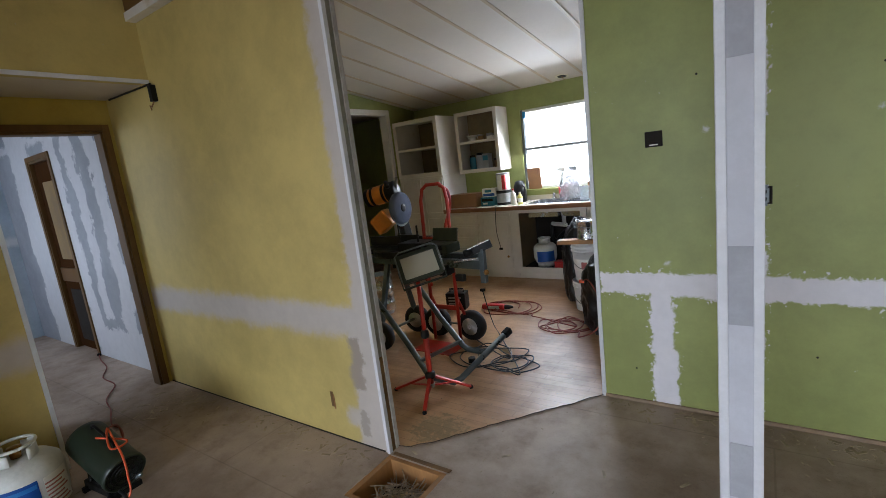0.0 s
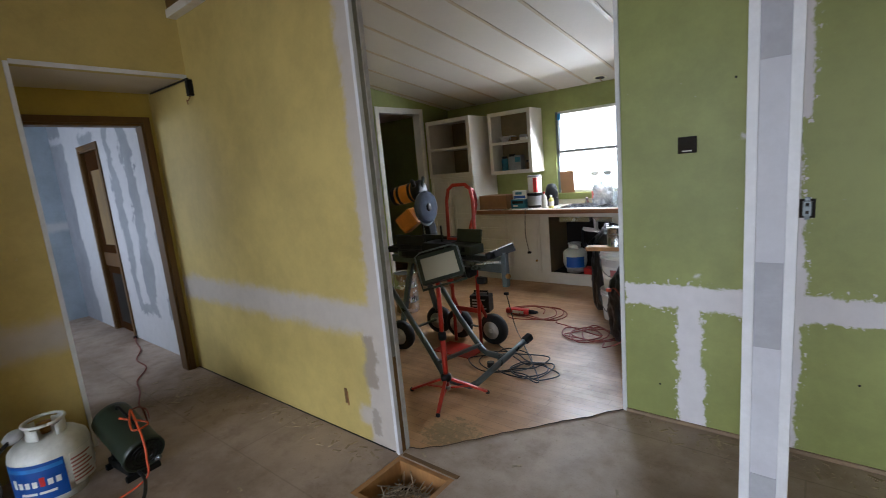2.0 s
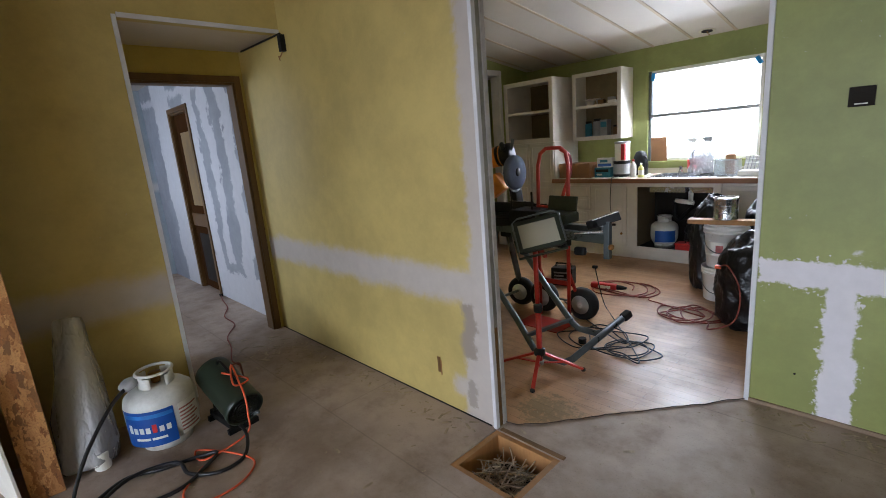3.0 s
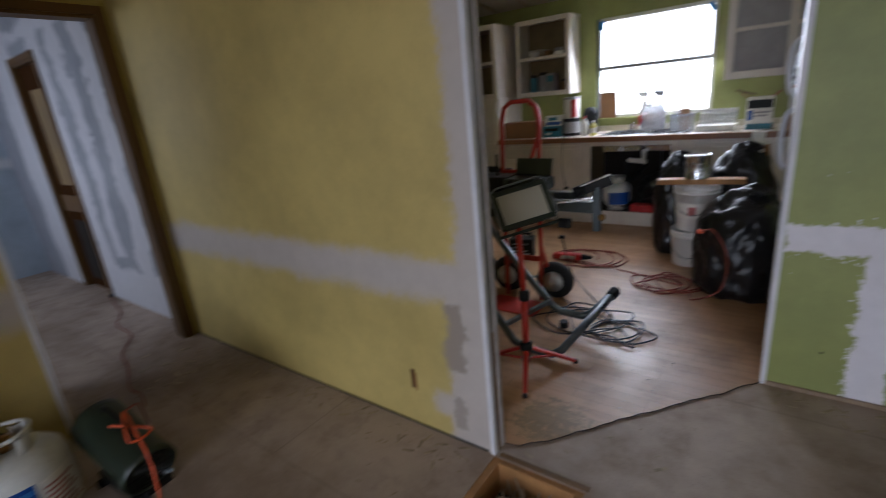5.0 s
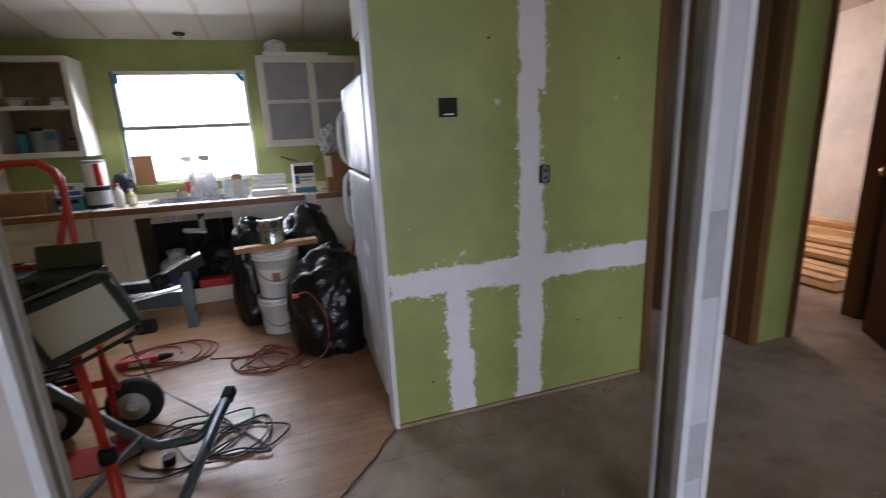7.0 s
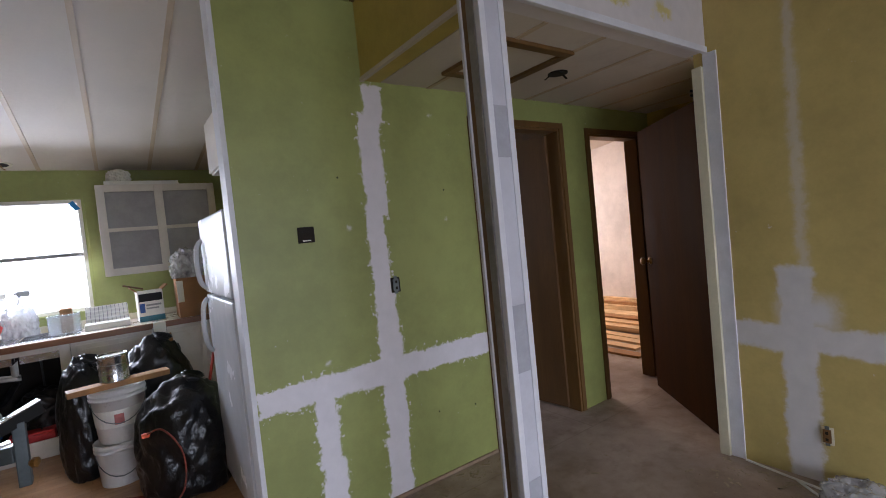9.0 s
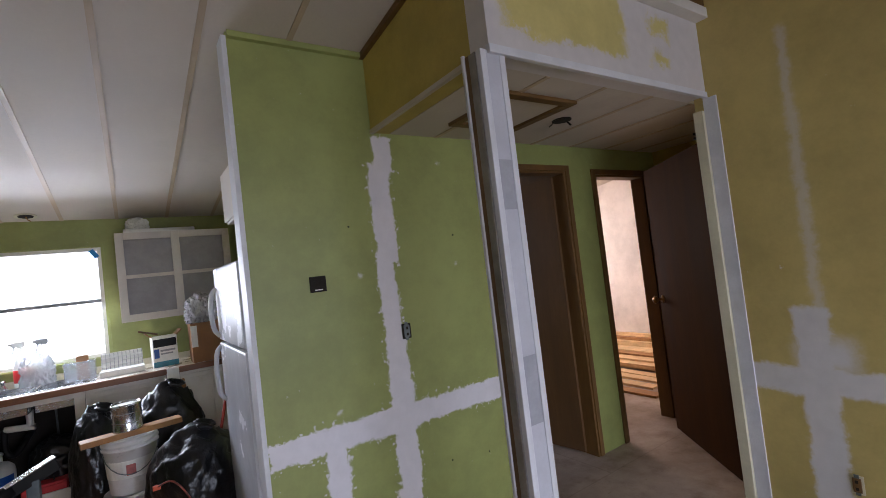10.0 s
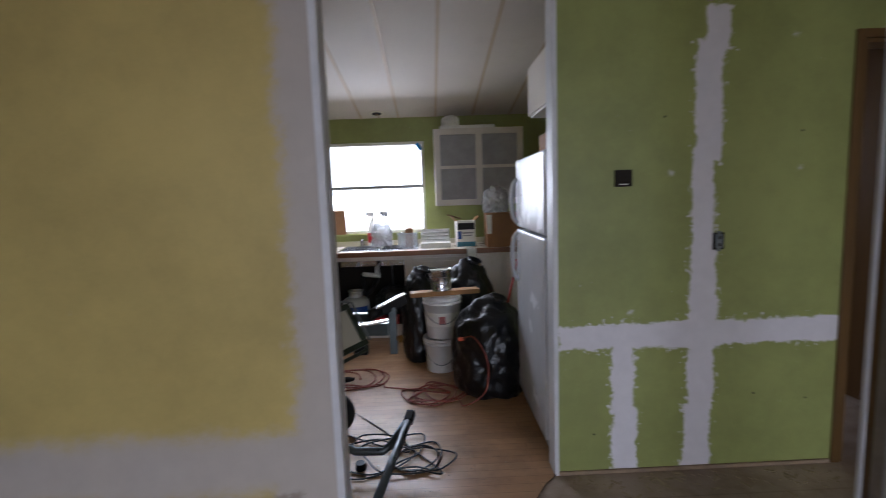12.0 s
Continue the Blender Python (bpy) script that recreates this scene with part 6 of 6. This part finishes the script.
solid("drywall_offcut", box(-0.5, 0.0, -0.006, 0.006, 0, 0.62, 0.002, None, pose(-2.80, -0.035, 0, 2, 0, 14)), m_paper, "white drywall offcut leaning on the partition", "drywall sheet")

# open duct hole
duct = thing("floor_duct_opening", "open floor duct hole framed in bare wood with debris", "duct opening")
for x0, x1, y0, y1 in ((-1.63, -1.60, 1.335, 1.665), (-1.30, -1.27, 1.335, 1.665), (-1.60, -1.30, 1.335, 1.362), (-1.60, -1.30, 1.638, 1.665)):
    part("frame_board", box(x0, x1, y0, y1, -0.2, -0.004, 0.002), m_raw, duct, "bare wooden frame board")
part("bottom", box(-1.60, -1.30, 1.362, 1.638, -0.16, -0.14), m_dark, duct)
bm = bmesh.new()
rnd = random.Random(5)
for i in range(220):
    L = rnd.uniform(0.01, 0.09)
    box(-L, L, -0.0018, 0.0018, 0, rnd.uniform(0.001, 0.005), 0, bm, pose(rnd.uniform(-1.55, -1.35), rnd.uniform(1.41, 1.59), -0.14 + rnd.random() * 0.1, rnd.uniform(-25, 25), rnd.uniform(-25, 25), rnd.uniform(0, 180)))
part("debris", bm, m_debris, duct, "straw, chips and rubble")
for a, b in (((-1.58, 1.45, -0.09), (-1.31, 1.60, -0.06)), ((-1.5, 1.4, -0.12), (-1.42, 1.62, -0.07)), ((-1.45, 1.4, -0.1), (-1.33, 1.55, -0.12))):
    part("stick", bar(a, b, 0.007, 0.005), m_board, duct, "pale wood sliver")
solid("floor_strip", box(-1.61, -1.26, 1.668, 1.69, 0.0005, 0.006, 0.001), m_brown, "worn brown floor strip beside the duct hole", "floor strip")

# wall fittings
th = thing("thermostat", "square dark thermostat plate on the green wall", "thermostat", (-0.49, 2.645, 1.43))
part("plate", box(-0.04, 0.04, -0.01, -0.001, -0.038, 0.038, 0.003), m_dark, th)
part("screen", box(-0.022, 0.022, -0.0115, -0.0095, -0.012, 0.014, 0.001), m_dark, th, "dark display")
part("mark", box(-0.02, 0.02, -0.0115, -0.0095, -0.03, -0.025), m_paper, th)


def wall_box(label, at, turn, w, h, rim, dev):
    ob = thing("outlet_box", label, "outlet", at, turn)
    part("box_rim", box(-w / 2, w / 2, -0.006, -0.001, -h / 2, h / 2, 0.002), rim, ob)
    d = part("device", box(-0.016, 0.016, -0.014, -0.004, -0.032, 0.032, 0.003), dev, ob)
    for z in (-0.016, 0.016):
        part("socket", box(-0.006, 0.006, -0.0155, -0.0135, z - 0.007, z + 0.007, 0.001), m_dark, d)
    part("yoke", box(-0.009, 0.009, -0.009, -0.003, -0.047, 0.047, 0.001), m_steel, ob)
    return ob


wall_box("open switch box with a bare device in the green wall", (-0.038, 2.645, 1.125), 0, 0.054, 0.08, m_dark, m_steel)
wall_box("bare outlet with metal yoke in the yellow wall", (1.42, 1.24, 0.24), -90, 0.05, 0.085, m_cream, m_brown)
slot = thing("outlet_cutout", "narrow cut-out for an outlet in the yellow wall", "outlet", (-2.012, 1.672, 0.23))
part("recess", box(-0.012, 0.012, -0.003, -0.001, -0.045, 0.045, 0.001), m_brown, slot)
part("edge", box(0.012, 0.018, -0.005, -0.001, -0.055, 0.03, 0.001), m_card, slot)
jb = thing("wire_box", "small dark electrical box with loose wires", "electrical box", (-3.21, 1.672, 2.085))
part("body", box(-0.018, 0.022, -0.035, -0.001, -0.05, 0.05, 0.004), m_black, jb)
part("wire", tube([(0, -0.02, -0.05), (-0.02, -0.03, -0.08), (-0.03, -0.035, -0.07), (-0.028, -0.03, -0.1)], 0.004, 6), m_card, jb)
# thin dark line along the joint of wall and recess ceiling
part("dark_joint_line", tube([(-0.62, -0.02, 0.066), (0.0, -0.02, 0.058)], 0.006, 6), m_dark, jb)

green = bpy.data.objects["wall_green"]
for x, z in ((0.16, 0.375), (-0.62, 0.2), (0.34, 1.62), (-0.3, 1.7), (0.42, 0.34)):
    part("screw_head", lathe([(0.005, -0.001), (0.005, 0.001), (0.002, 0.002)], 10, None, pose(x, 2.645, z, 90, 0, 0)), m_dark, green)
# hall ceiling fittings
hatch = thing("attic_hatch", "brown framed attic hatch in the hall ceiling", "hatch", (0.455, 2.165, DROP))
for x0, x1, y0, y1 in ((-0.235, 0.235, -0.235, -0.185), (-0.235, 0.235, 0.185, 0.235), (-0.235, -0.185, -0.185, 0.185), (0.185, 0.235, -0.185, 0.185)):
    part("frame_board", box(x0, x1, y0, y1, -0.02, -0.001, 0.003), m_brown, hatch)
part("panel", box(-0.185, 0.185, -0.185, 0.185, -0.006, -0.001), m_ceiling, hatch)
hl = thing("ceiling_light", "bare dark ceiling light opening with clips", "ceiling light", (0.87, 2.19, DROP))
# no real hole here, its darkness is a flat disc
part("opening", lathe([(0.055, -0.006), (0.055, -0.001)], 24), m_dark, hl)
for a in (0, 120, 240):
    part("clip", bar((0.04 * math.cos(radians(a)), 0.04 * math.sin(radians(a)), -0.003), (0.075 * math.cos(radians(a)), 0.075 * math.sin(radians(a)), -0.025), 0.012, 0.003), m_black, hl)
bar_ = thing("hinge_plate", "two small dark hinge pins at the hall opening", "hinge", (1.44, 1.735, 2.0))
for z in (-0.012, 0.012):
    part("pin", box(-0.03, 0.0, 0, 0.012, z - 0.006, z + 0.006, 0.002), m_black, bar_)

# closet door in the back room
cl = thing("closet_door", "brown closet door with a tan upper panel", "door", (-5.74, 1.745, 0.004))
part("slab", box(-0.26, 0.26, -0.015, 0.015, 0.01, 1.905, 0.003), m_door, cl)
part("upper_panel", box(-0.12, 0.19, -0.024, -0.014, 0.95, 1.72, 0.006), mat("tan_panel", srgb(140, 116, 78), 0.6, 0.3, 5, 0.15), cl, "tan upper panel")
part("mid_rail", box(-0.25, 0.25, -0.03, -0.014, 0.72, 0.86, 0.006), m_brown, cl)
part("lower_panel", box(-0.14, 0.19, -0.022, -0.014, 0.1, 0.64, 0.006), m_dark, cl, "dark lower panel")

# boards in the bright bedroom
rnd = random.Random(9)
for i in range(26):
    lay = i // 9
    x = 2.75 + (i % 9) * 0.2 + rnd.uniform(-0.05, 0.05)
    if lay and x < 3.5:
        continue
    tilt = rnd.uniform(-5, 5)
    mm = m_board if i % 6 else m_raw
    solid("lumber_board", box(-0.06, 0.06, -0.95, 0.95, 0, 0.022, 0.002, None, pose(x, 4.05 + rnd.uniform(-0.15, 0.3), 0.001 + lay * 0.026, 0, 0, tilt if lay == 0 and i > 2 else tilt * 0.4)), mm, "pale new board lying on the bedroom floor", "board", "boards on the bedroom floor")
for i, x in enumerate((4.50, 4.58, 4.66)):
    solid("lumber_board", box(x - 0.038, x + 0.038, 3.3, 5.6, 0, 0.09 + 0.04 * i, 0.002), m_board if i != 1 else m_raw, "stacked new board along the bedroom wall", "board", "boards on the bedroom floor")
trim("baseboard_bedroom", 4.706, 4.719, 2.75, 6.19, 0.0, 0.06, m_raw, "bare wood baseboard")

# scraps on the floor
solid("white_lath", box(-0.005, 0.005, -0.18, 0.18, 0, 0.008, 0.001, None, pose(1.37, 1.42, 0.001, 0, 0, -10)), m_paper, "thin white lath lying on the floor", "lath", "laths on the floor")
solid("white_lath", box(-0.005, 0.005, -0.1, 0.1, 0, 0.008, 0.001, None, pose(1.30, 1.28, 0.001, 0, 0, -36)), m_paper, "thin white lath lying on the floor", "lath", "laths on the floor")
ob = solid("plastic_bag", crumpled(8.3, 0.11, 0.1, 0.06, 0.4, False), m_film, "crumpled clear plastic bag on the floor", "plastic bag", "", True)
ob.location = (1.27, 1.1, 0.001)
bm = bmesh.new()
rnd = random.Random(31)
for i in range(900):
    q = i % 6
    if q == 0:
        x, y = rnd.uniform(-3.9, -1.7), 1.64 - abs(rnd.gauss(0, 0.09))
    elif q == 1:
        x, y = rnd.uniform(-0.8, 0.6), 2.61 - abs(rnd.gauss(0, 0.09))
    elif q == 2:
        x, y = 1.36 - abs(rnd.gauss(0, 0.15)), rnd.uniform(0.5, 1.7)
    elif q == 3:
        x, y = rnd.gauss(-3.5, 0.2), rnd.gauss(1.35, 0.15)
    else:
        x, y = rnd.uniform(-3.0, 1.3), rnd.uniform(0.2, 2.4)
    if (-1.68 < x < -1.22 and 1.29 < y < 1.72) or (1.66 < y < 1.8 and x < -1.6) or (y > 1.72 and x < -0.75 and y > 1.72 + (x + 1.64) * 1.1):
        continue
    k = rnd.choice((0.003, 0.003, 0.004, 0.006, 0.012))
    box(-k * 2, k * 2, -k * 0.5, k * 0.5, 0, 0.002, 0, bm, pose(x, y, 0.0006, 0, 0, rnd.uniform(0, 180)))
solid("floor_scraps", bm, m_debris, "pale chips and scraps on the bare floor", "debris", "", False, "stuff")
